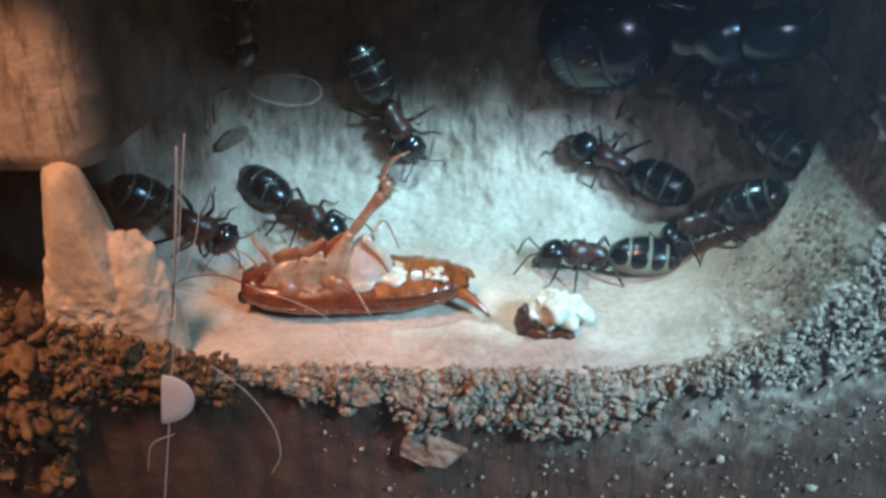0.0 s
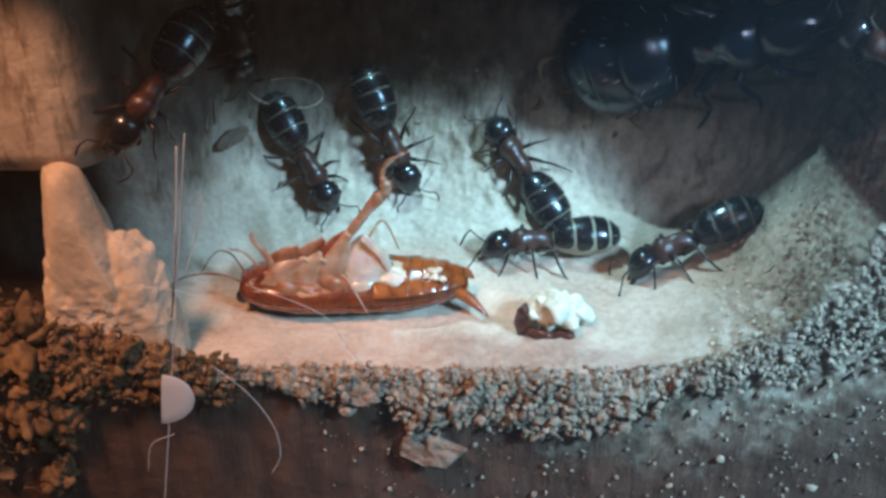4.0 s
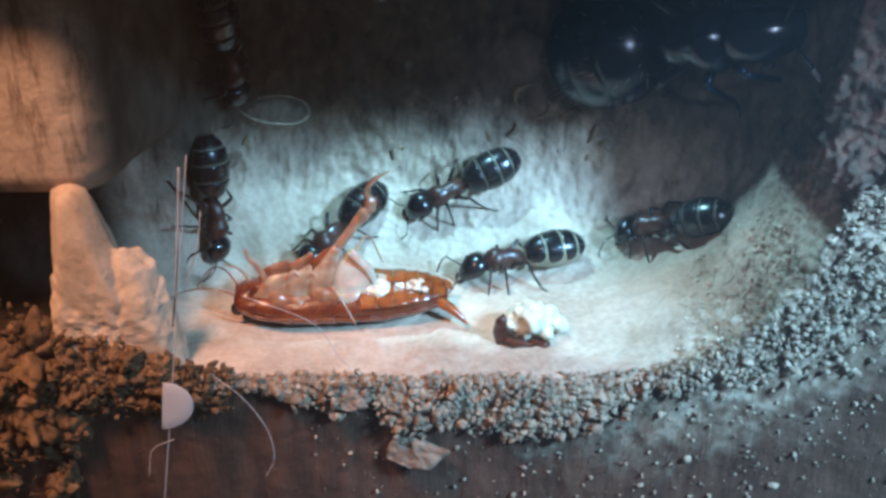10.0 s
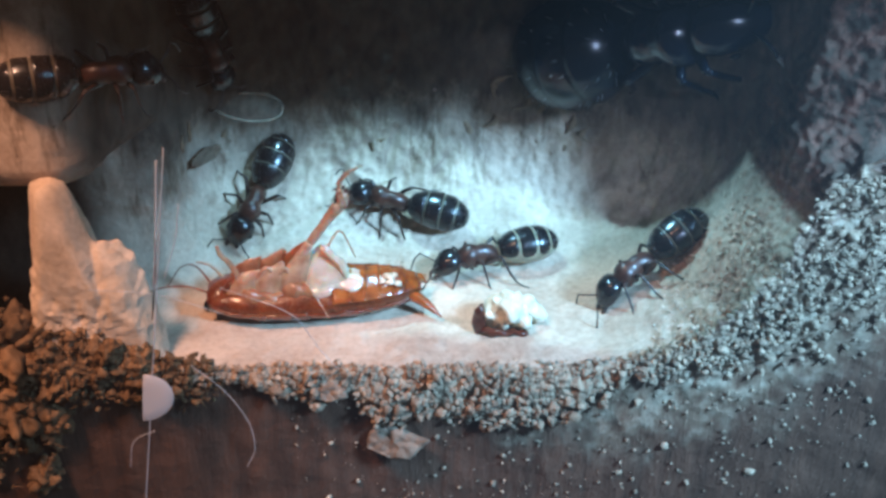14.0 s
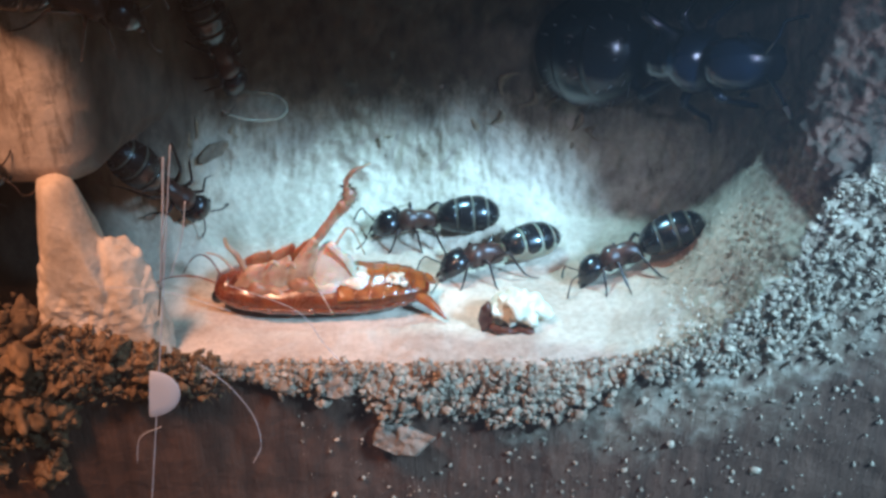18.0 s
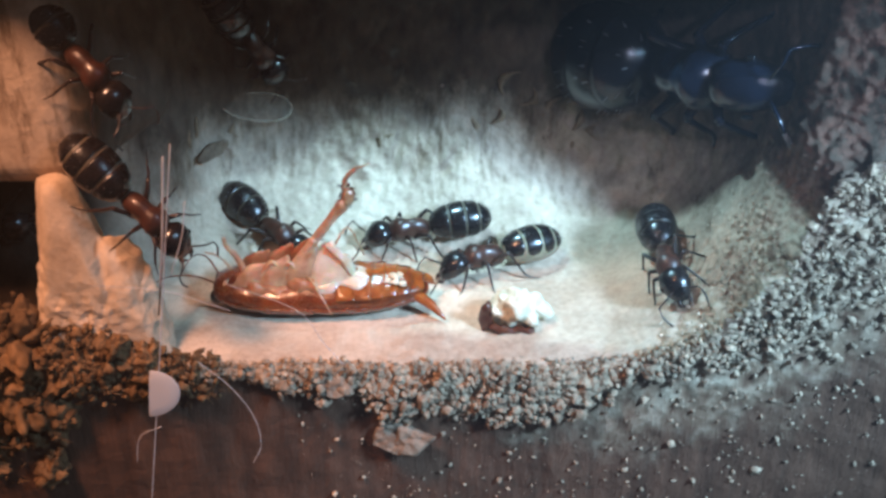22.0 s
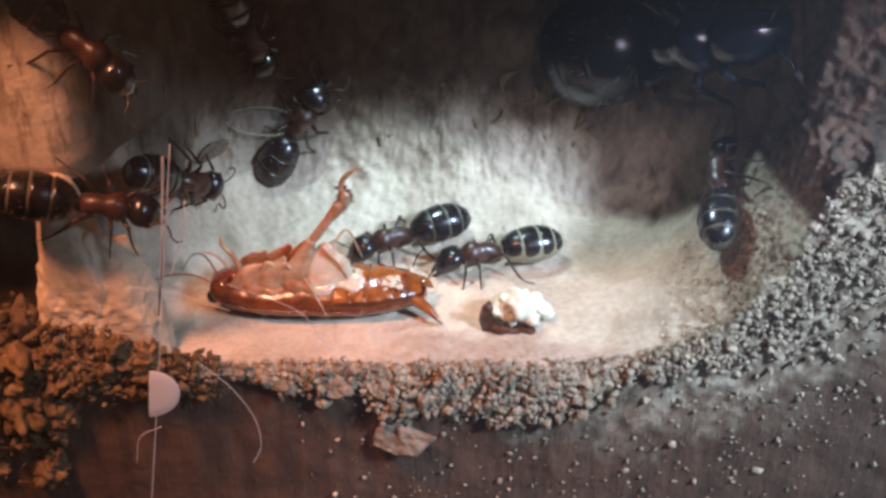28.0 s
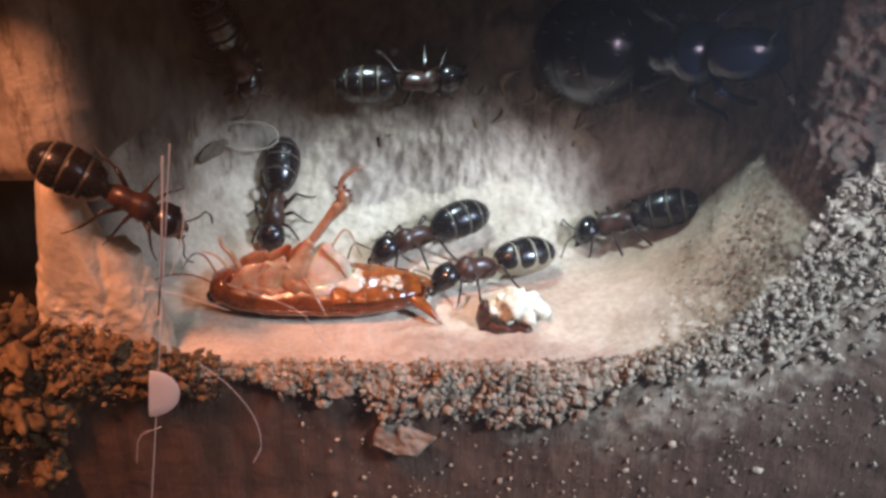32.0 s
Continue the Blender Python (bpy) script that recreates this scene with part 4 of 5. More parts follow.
chip.matrix_world = chip_frame


def shavings():
    """Curly shavings that still cling to the milled back wall."""
    rnd = random.Random(8)
    spots = [(1.6, 16.9, 6.1), (3.4, 16.8, 7.0), (6.3, 16.8, 6.2), (6.9, 16.8, 7.6), (7.7, 16.6, 5.4), (-14.5, 12.9, 7.9), (-12.7, 15.5, 6.6), (-14.7, 11.8, 7.6), (-3.3, 16.5, 5.1), (5.2, 16.75, 8.3), (8.4, 16.3, 6.9), (9.7, 15.6, 6.4), (4.2, 16.7, 9.2), (-11.6, 16.2, 8.8)]
    for x, y, z in spots:
        up = outward((x, y, z))
        along = Vector((rnd.uniform(-0.5, 0.7), 0, 1.0))
        along = (along - up * along.dot(up)).normalized()
        side = up.cross(along)
        n, length, bend, curl = 9, rnd.uniform(1.0, 2.2), rnd.uniform(-0.7, 0.7), rnd.uniform(0.03, 0.22)
        loops = []
        for i in range(n):
            s = i / (n - 1) - 0.5
            c = along * length * s + side * bend * (1 - 4 * s * s) + up * (0.02 + curl * (s + 0.5) ** 2)
            w = side * rnd.uniform(0.18, 0.3) * (1.15 - 1.6 * abs(s))
            t = up * 0.04
            loops.append([tuple(c + w), tuple(c + t), tuple(c - w), tuple(c - t)])
        ob = put("wood_shaving", *rings(loops), MAT["straw"])
        ob.location = mm(x, y, z)
        tagged(ob, "thin brown wood shaving curling off the wall", "shaving", "wood shavings")


shavings()


def husk():
    """The clear shed skin that the dark-wall ant holds: an oval film with a thicker rim."""
    top = tagged(new("husk"), "clear papery insect husk held by an ant", "husk")
    rim = [(2.1 * math.cos(a) - 0.2 * math.cos(2 * a), 0.05 * math.sin(3 * a), 0.85 * math.sin(a)) for a in (2 * math.pi * k / 28 for k in range(29))]
    put("rim", *tube(rim, 0.06, 6), MAT["husk_rim"], top)
    verts = [(0, -0.45, 0)] + [(x * s, y - 0.45 * (1 - s * s), z * s) for s in (0.35, 0.7, 0.97) for x, y, z in rim[:-1]]
    faces = [(0, 1 + k, 1 + (k + 1) % 28) for k in range(28)] + [(1 + r * 28 + k, 29 + r * 28 + k, 29 + r * 28 + (k + 1) % 28, 1 + r * 28 + (k + 1) % 28) for r in range(2) for k in range(28)]
    put("film", verts, faces, MAT["glassy"], top)
    return top


clear_husk = husk()

# ---- marks on the glass ----
GLASS = -2.2


def glass_marks():
    w, h = 34, 16
    pane = put("window_glass", [(x, GLASS + y, z) for y in (0.25, 1.1) for x, z in ((-w, -h), (w, -h), (w, h + 12), (-w, h + 12))],
               [(0, 1, 2, 3), (7, 6, 5, 4), (0, 4, 5, 1), (1, 5, 6, 2), (2, 6, 7, 3), (3, 7, 4, 0)], MAT["pane"], smooth=False)
    pane.visible_shadow = False
    tagged(pane, "clear front glass of the nest, with a faint added haze", "glass", kind="structure")
    edge = tagged(new("glass_seam"), "thin whitish seam in the front glass", "seam")
    for pts, r, m in (([(-11.95, GLASS, 13.6), (-13.5, GLASS, 4.6), (-14.3, GLASS, 0.0), (-15.8, GLASS, -8.5)], 0.035, "scratch"),
                      ([(-12.35, GLASS, 13.0), (-12.9, GLASS, 9.0), (-13.35, GLASS, 6.2)], 0.06, "scratch"), ([(-11.64, GLASS, 10.8), (-12.0, GLASS, 9.0), (-12.8, GLASS, 6.8)], 0.03, "thread"),
                      ([(-12.9, GLASS, 9.0), (-13.2, GLASS, 7.0), (-13.65, GLASS, 4.6)], 0.045, "brown_thread")):
        put("seam_line", *tube(curve(pts, 8), r, 6), MAT[m], edge)
    loops = [[(-14.72 + 0.2 * k * math.sin(a) + 1.55 * k * math.cos(a) * (1 if math.cos(a) > 0 else 0.02), GLASS + y, -0.1 + 1.45 * k * math.sin(a)) for a in (2 * math.pi * j / 40 for j in range(40))]
             for k, y in ((0.02, -0.1), (0.6, -0.09), (0.95, -0.04), (1.0, 0.0), (0.95, 0.05), (0.02, 0.08))]
    tagged(put("glue_spot", *rings(loops), MAT["spot"]), "milky half-round glue spot on the glass", "glue spot")
    for pts in ([(-12.1, GLASS, 1.9), (-10.6, GLASS, 0.3), (-9.6, GLASS, -1.6), (-9.4, GLASS, -3.4), (-9.9, GLASS, -4.6)],
                [(-14.4, GLASS, -2.2), (-15.6, GLASS, -2.9), (-16.0, GLASS, -4.6)], [(-10.2, GLASS, 6.4), (-7.0, GLASS, 4.9), (-5.8, GLASS, 3.0), (-4.9, GLASS, 1.7)],
                [(-16.5, GLASS, 6.3), (-13.2, GLASS, 6.0), (-10.2, GLASS, 4.9)]):
        tagged(put("fibre", *tube(curve(pts, 10), 0.022, 5), MAT["thread"]), "fine pale fibre clinging to the glass", "fibre")


glass_marks()


# ---- crumbs ----
def knot(seed, count, spread, low, high, level=1):
    """A knobbly cluster of rounded granules, about 1 mm across."""
    rnd = random.Random(seed)
    lumps = []
    for q in range(count):
        v, f = pebble(seed * 13 + q, rnd.uniform(low, high), (rnd.uniform(0.7, 1.2), rnd.uniform(0.7, 1.2), rnd.uniform(0.6, 1)), 0.85, level)
        o = [rnd.gauss(0, spread), rnd.gauss(0, spread), rnd.gauss(0, spread * 0.8)]
        lumps.append(([(p[0] + o[0], p[1] + o[1], p[2] + o[2]) for p in v], f))
    return merge(lumps)


def crumbs():
    rnd = random.Random(21)

    def shapes_of(material, meshes):
        made = []
        for mesh in meshes:
            ob = put("crumb_shape", *mesh, MAT[material])
            made.append(ob.data)
            bpy.data.objects.remove(ob)
        return made

    shapes = shapes_of("crumb", [rugged(100 + k, 1.0) for k in range(2)] + [knot(40 + k, 9, 0.26, 0.26, 0.48, 2) for k in range(10)])
    soils = shapes_of("soil", [rugged(120 + k, 1.0) for k in range(3)] + [knot(70 + k, 7, 0.24, 0.3, 0.6, 2) for k in range(4)])
    clods = shapes_of("soil", [pebble(220 + k, 1.0, (1.15, 0.8, 0.75), 0.75, 4) for k in range(6)])
    ledge = tagged(new("crumb_ledge"), "ledge of pale crumbled wood along the hollow's edge", "crumbs")
    heap = tagged(new("soil_heap"), "heap of loose brown soil crumbs beside the hollow", "soil")

    def one(parent, meshes, name, x, y, z, size):
        ob = new(name, rnd.choice(meshes))
        ob.parent = parent
        ob.matrix_basis = pose(x * MM, y * MM, z * MM, rnd.uniform(0, 360), rnd.uniform(0, 360), rnd.uniform(0, 360)) @ Matrix.Diagonal((size, size, size * rnd.uniform(0.7, 1), 1))

    rest = []
    small = [pebble(300 + k, 1.1, [rnd.uniform(0.5, 1.25) for _ in range(3)], 1.0, 1) for k in range(60)]
    knots = [knot(500 + k, 5, 0.27, 0.3, 0.6) for k in range(24)]

    def more(x, y, z, size, kinds=small):
        v, f = kinds[rnd.randrange(len(kinds))]
        flip = rnd.choice((1, -1))
        rest.append(([(p[0] * size * flip + x, p[1] * size * flip + y, p[2] * size + z) for p in v], f))

    def sliver(x, y, z, length, lie=0.25):
        """A thin splinter of wood."""
        d = Vector((rnd.gauss(0, 1), rnd.gauss(0, lie), rnd.gauss(0, 0.8))).normalized() * length / 2
        p = Vector((x, y, z))
        r = length * rnd.uniform(0.04, 0.08)
        rest.append(tube([p - d, p + Vector((0, 0, r * rnd.uniform(-1, 1))), p + d], [r * 0.5, r, r * 0.3], 4))

    def depth(x):
        """How far the ledge hangs down; it is ragged."""
        return (2.7 * math.exp(-((x - 2.0) / 7.5) ** 2) + 0.7) * (1 + 0.45 * noise.noise(Vector((x * 0.55, 3.1, 0))) + 0.25 * noise.noise(Vector((x * 1.6, 7.7, 0))))

    def wall_z(x, y):
        """Height of the pocket's wall above a place on the plan."""
        low, high = -0.5, 12.0
        for _ in range(14):
            m = (low + high) / 2
            low, high = (low, m) if hollow(x, y, m) > 0 else (m, high)
        return high

    # a bed of packed dust behind the loose crumbs
    cols, rows, packed = 420, 34, []
    for r in range(rows):
        v = r / (rows - 1)
        for c in range(cols):
            x = -14 + 28.5 * c / (cols - 1)
            z = rim_z(x) + 0.12 - v * (depth(x) * 0.9 + 0.2)
            p = Vector((x, 0.3, z))
            knob = 0.30 * noise.noise(p * 0.9) + 0.26 * abs(noise.noise(p * 2.1)) + 0.16 * noise.noise(p * 4.5) + 0.07 * noise.noise(p * 9.0)
            packed.append((x, 0.15 - (0.15 + 0.55 * math.sin(math.pi * min(v * 1.05 + 0.05, 1)) ** 0.7) - knob * math.sin(math.pi * min(v + 0.08, 1)) ** 0.5, z + 0.15 * noise.noise(p * 1.7)))
    put("dust_bed", packed, [(r * cols + c, (r + 1) * cols + c, (r + 1) * cols + c + 1, r * cols + c + 1) for r in range(rows - 1) for c in range(cols - 1)], MAT["crumb"], ledge, "packed crumbly wood dust")
    # the ledge: knobbly clusters, crowded at the lip, in clumps with gaps below
    clumps = [(rnd.triangular(-13.5, 14, 2), rnd.random()) for _ in range(46)]
    for i in range(110):
        x = rnd.uniform(-13.5, 14)
        one(ledge, shapes, "crumb", x, -0.2 - 0.25 * rnd.random(), rim_z(x) + rnd.gauss(-0.12, 0.12), rnd.uniform(0.4, 0.85))
    for i in range(185):
        cx, cs = rnd.choice(clumps)
        x = cx + rnd.gauss(0, 0.45)
        dz = min(max(cs + rnd.gauss(0, 0.10), 0.0), 1.0) * depth(x)
        one(ledge, shapes, "crumb", x, -0.25 - 0.45 * rnd.random(), rim_z(x) - 0.15 - dz, rnd.uniform(0.5, 1.25))
    for i in range(1500):
        cx, cs = rnd.choice(clumps)
        x = cx + rnd.gauss(0, 0.6)
        dz = min(max(cs + rnd.gauss(0, 0.14), -0.03), 1.08) * depth(x)
        more(x, -0.05 - 0.6 * rnd.random(), rim_z(x) + 0.1 - dz, 0.1 + 0.35 * rnd.random() ** 2)
    for i in range(900):
        x = rnd.uniform(-14, 14)
        more(x, rnd.uniform(-0.5, 0.35), rim_z(x) + rnd.gauss(-0.05, 0.14), 0.1 + 0.3 * rnd.random() ** 2)
    for i in range(260):
        x = rnd.triangular(-13, 14, 0)
        sliver(x, -0.3 - 0.4 * rnd.random(), rim_z(x) + 0.1 - rnd.random() * depth(x), rnd.uniform(0.2, 0.5))
    # the bank on the right: caked knots that thin out away from the edge
    for i in range(1150):
        x = rnd.triangular(8.5, 20.3, 18)
        z = rim_z(x)
        out = Vector((x * 0.8, 0, z - 9 - 2.0 * max(0.0, (x - 14) / 6))).normalized()
        far = abs(rnd.gauss(0, 1)) * (0.7 + 0.42 * max(x - 11, 0))
        if noise.noise(Vector((x + out.x * far, 0, z + out.z * far)) * 0.55) < -0.12 * (1 + 0.4 * far) + 0.05 * far:
            more(x + out.x * far, -0.15 - 0.25 * rnd.random(), z + out.z * far, 0.26 + 0.6 * rnd.random() ** 2, knots)
        else:
            more(x + out.x * far, -0.15 - 0.2 * rnd.random(), z + out.z * far, 0.12 + 0.42 * rnd.random() ** 2)
        if i % 3 == 0:
            sliver(x + out.x * far, -0.25 - 0.3 * rnd.random(), z + out.z * far, rnd.uniform(0.2, 0.6), 0.6)
    outer = list(rest)
    rest.clear()
    for i in range(600):
        # crumbs stick to the rising wall inside the hollow too
        x, y = rnd.triangular(11, 17.2, 16.5), rnd.triangular(0, 8, 0.5)
        z = wall_z(x, y)
        if z < 11:
            more(x, y, z, 0.06 + 0.26 * rnd.random() ** 2, knots if rnd.random() < 0.35 else small)
            if i % 2:
                sliver(x, y, z + 0.1, rnd.uniform(0.25, 0.7), 0.8)
    inner = put("dust_grit", *merge(rest), MAT["sand_grit"], ledge)
    inner["kind"] = "stuff"
    rest[:] = outer
    for i in range(520):
        more(rnd.uniform(-8, 24), -0.12, rnd.uniform(-10, -1), 0.05 + 0.24 * rnd.random() ** 4)
    for i in range(170):
        # larger grains scattered down the face on the right
        x = rnd.triangular(8, 24, 22)
        z = rim_z(min(x, 20.3)) - 2 - rnd.random() ** 1.3 * 13
        more(x, -0.15, z, 0.10 + 0.34 * rnd.random() ** 2, knots if rnd.random() < 0.5 else small)
    me = put("grit", *merge(rest), MAT["grit"], ledge)
    me["kind"] = "stuff"
    rest.clear()

    def soil_top(x):
        return float(np.interp(x, [-27, -23, -20.5, -16.5, -13.5, -12], [6.5, 5.0, 2.6, 2.2, 0.8, 0.4]))

    for i in range(90):
        x = rnd.triangular(-28, -19.5, -22.5)
        z = rnd.triangular(-8, soil_top(x), -1)
        one(heap, clods, "clod", x, 0.1 - rnd.random() * 0.6 + max(z, 0) * 0.25, z, rnd.uniform(0.8, 2.3))
    for i in range(40):
        x = rnd.uniform(-20.5, -13)
        one(heap, clods, "clod", x, -0.2 - 0.5 * rnd.random(), rnd.uniform(-1.2, soil_top(x) - 0.3), rnd.uniform(0.6, 1.5))
    for i in range(150):
        x = rnd.uniform(-28, -12.5)
        z = rnd.triangular(-1.8 if x > -20.5 else -7, soil_top(x) + 0.3, 0.2)
        one(heap, soils, "soil_crumb", x, -0.4 - rnd.random() * 0.6 + max(z, 0) * 0.25, z, rnd.uniform(0.35, 0.9))
    for i in range(1500):
        x = rnd.uniform(-29, -11.5)
        z = rnd.triangular(-2.2 if x > -20.5 else -8, soil_top(x) + 0.5, 0.6)
        more(x, -0.05 - rnd.random() * 0.8 + max(z, 0) * 0.25, z, 0.08 + 0.35 * rnd.random() ** 2)
        if i % 3 == 0:
            sliver(x + rnd.gauss(0, 0.5), -0.5 - rnd.random() * 0.5 + max(z, 0) * 0.25, z + rnd.gauss(0, 0.3), rnd.uniform(0.25, 0.8))
    me = put("grit", *merge(rest), MAT["soil_grit"], heap)
    me["kind"] = "stuff"


crumbs()


# ---- what moves ----
LEAN = Vector((0.35, -0.72, 0.6)).normalized()


def turned(p, ahead, lean=0):
    """The pose of something that stands at p (mm) on the pocket's wall and faces ahead; lean: it clings to an edge."""
    up = LEAN if lean else outward(p)
    fwd = Vector(ahead)
    fwd = (fwd - up * fwd.dot(up)).normalized()
    side = up.cross(fwd)
    m = Matrix((fwd, side, up)).transposed().to_4x4()
    m.translation = Vector(p) * MM
    return m


def glide(thing, rows, step=True):
    """Key a thing along rows (t, x, y, z, ahead x, y, z[, lean]) in mm, and swing the legs as it goes."""
    poses = [(t, turned((x, y, z), (a, b, c), *lean)) for t, x, y, z, a, b, c, *lean in rows]
    full = [poses[0]]
    for t, m in poses[1:]:
        t0, m0 = full[-1]
        q0, q1 = m0.to_quaternion(), m.to_quaternion()
        n = max(1, math.ceil(math.degrees(q0.rotation_difference(q1).angle) / 70))
        for k in range(1, n):
            s = k / n
            full.append((t0 + (t - t0) * s, Matrix.Translation(m0.translation.lerp(m.translation, s)) @ q0.slerp(q1, s).to_matrix().to_4x4()))
        full.append((t, m))
    size = thing.scale.copy()
    walk(thing, full)
    thing.scale = size
    if not step:
        return
    legs = [o for o in thing.children if o.name.startswith("leg")]
    for i, leg in enumerate(legs):
        swing, way, rest = [], 0.0, leg.matrix_basis.copy()
        for k, (t, m) in enumerate(full):
            if k:
                way += (m.translation - full[k - 1][1].translation).length / MM
            turn = 13 * math.sin(way * 2.1 + (i % 2) * math.pi + i * 0.9)
            swing.append((t, rest @ pose(0, 0, 0, 0, 0, turn)))
        walk(leg, swing)


def motions():
    glide(workers["feeder"], [
        (0, 5.99, 9.3, 0.01, -0.99, 0.13, 0.01), (1, 7.04, 10.09, 0.12, -0.99, 0.1, -0.01), (2, 5.11, 9.45, 0.01, -1, 0.07, 0), (3, 6, 10.91, 0.23, -1, -0.01, -0),
        (3.5, 3.46, 10.72, 0.19, -1, -0.07, -0.01), (5.5, 2.63, 10.34, 0.11, -0.98, -0.17, -0.03), (6, 2.56, 9.84, 0.04, -0.96, -0.29, -0.02),
        (7, 2.53, 9.77, 0.04, -0.94, -0.35, -0.02), (8, 2.57, 10.13, 0.08, -0.96, -0.29, -0.03), (9, 2.74, 10.17, 0.09, -0.95, -0.3, -0.03),
        (10, 2.74, 10.37, 0.12, -0.96, -0.27, -0.04), (11, 2.67, 9.86, 0.05, -0.96, -0.29, -0.02), (12, 2.41, 9.94, 0.06, -0.94, -0.33, -0.03),
        (13, 2.48, 9.79, 0.04, -0.94, -0.34, -0.02), (14, 2.41, 9.73, 0.03, -0.96, -0.29, -0.02), (17, 2.24, 9.44, 0.01, -0.91, -0.41, -0.01),
        (18, 2.34, 9.46, 0.01, -0.92, -0.4, -0.01), (21, 2.33, 9.23, 0, -0.92, -0.39, -0), (23, 2.31, 9.17, 0, -0.92, -0.39, -0),
        (24, 2.31, 9.25, 0, -0.91, -0.42, -0), (25, 2.13, 9.05, 0, -0.87, -0.48, -0), (28, 2.12, 9.53, 0.02, -0.97, -0.25, -0.01),
        (28.5, 2.12, 9.54, 0.02, -0.97, -0.25, -0.01), (29, 1.05, 9.47, 0.01, -0.97, -0.22, -0.01), (30, 2.31, 9.77, 0.04, -0.98, -0.19, -0.01),
        (31, 3.15, 9.53, 0.02, -0.99, -0.16, -0.01), (32, 1.76, 7.71, 0, -0.92, -0.38, 0)])
    glide(workers["second"], [
        (0, 14.68, 12.64, 8.95, -0.66, 0.69, 0.29), (1, 14.59, 12.75, 8.86, -0.67, 0.68, 0.3), (2, 19.33, 3.83, 15.79, -0.72, 0.62, 0.32),
        (3.5, 19.33, 3.83, 15.79, -0.72, 0.62, 0.32), (5.5, 14.63, 12.71, 9.42, -0.7, 0.7, 0.11), (6, 14.15, 13.23, 8.92, -0.74, 0.67, 0.04),
        (6.5, 12.51, 14.53, 5.91, -0.85, 0.46, -0.27), (7, 11.33, 12.77, 2.49, -0.81, -0.2, -0.55), (7.5, 6.93, 16.22, 4.62, -0.88, 0.2, 0.44),
        (8, 2.41, 16.7, 8.44, -0.76, -0.08, 0.64), (8.5, -0.64, 16.75, 8.1, -0.99, -0.02, 0.12), (9, -0.78, 16.68, 8.64, -0.99, 0.01, -0.1),
        (9.5, -1.25, 15.68, 3.59, -0.84, -0.33, -0.44), (10, -0.69, 15.2, 2.94, -0.89, -0.3, -0.34), (10.5, -1.7, 14.72, 2.4, -1, -0, -0),
        (11, -0.38, 14.23, 1.95, -0.99, 0.1, 0.09), (12, -1.82, 13.93, 1.7, -1, 0.07, 0.06), (13, -1.34, 13.92, 1.69, -1, 0.04, 0.03),
        (14, -2.95, 14.44, 2.13, -0.97, 0.19, 0.18), (14.5, -3.27, 14.35, 2.05, -0.96, 0.2, 0.19), (16.5, -1.72, 14.04, 1.79, -0.96, 0.21, 0.18),
        (17, -1.58, 13.7, 1.53, -0.99, 0.1, 0.07), (18, -1.62, 12.84, 0.98, -1, -0.09, -0.05), (19, -1.48, 11.98, 0.58, -0.97, -0.23, -0.09),
        (20, -2.35, 11.6, 0.44, -0.93, -0.36, -0.11), (21, -2.89, 11.8, 0.51, -0.96, -0.27, -0.09), (22, -2.11, 12.09, 0.62, -0.98, -0.17, -0.07),
        (23, -3.19, 11.14, 0.29, -0.95, -0.29, -0.07), (24, -1.99, 11.96, 0.57, -0.97, -0.23, -0.08), (25, -2.77, 11.56, 0.42, -0.95, -0.3, -0.09),
        (28, -3.16, 11.13, 0.29, -0.93, -0.37, -0.09), (29, -3.31, 10.8, 0.2, -0.92, -0.39, -0.07), (30, -2.32, 10.41, 0.12, -0.83, -0.55, -0.06),
        (31, -0.55, 10.57, 0.16, -0.73, -0.68, -0.08), (32, -1.87, 11.19, 0.31, -0.89, -0.44, -0.1)])
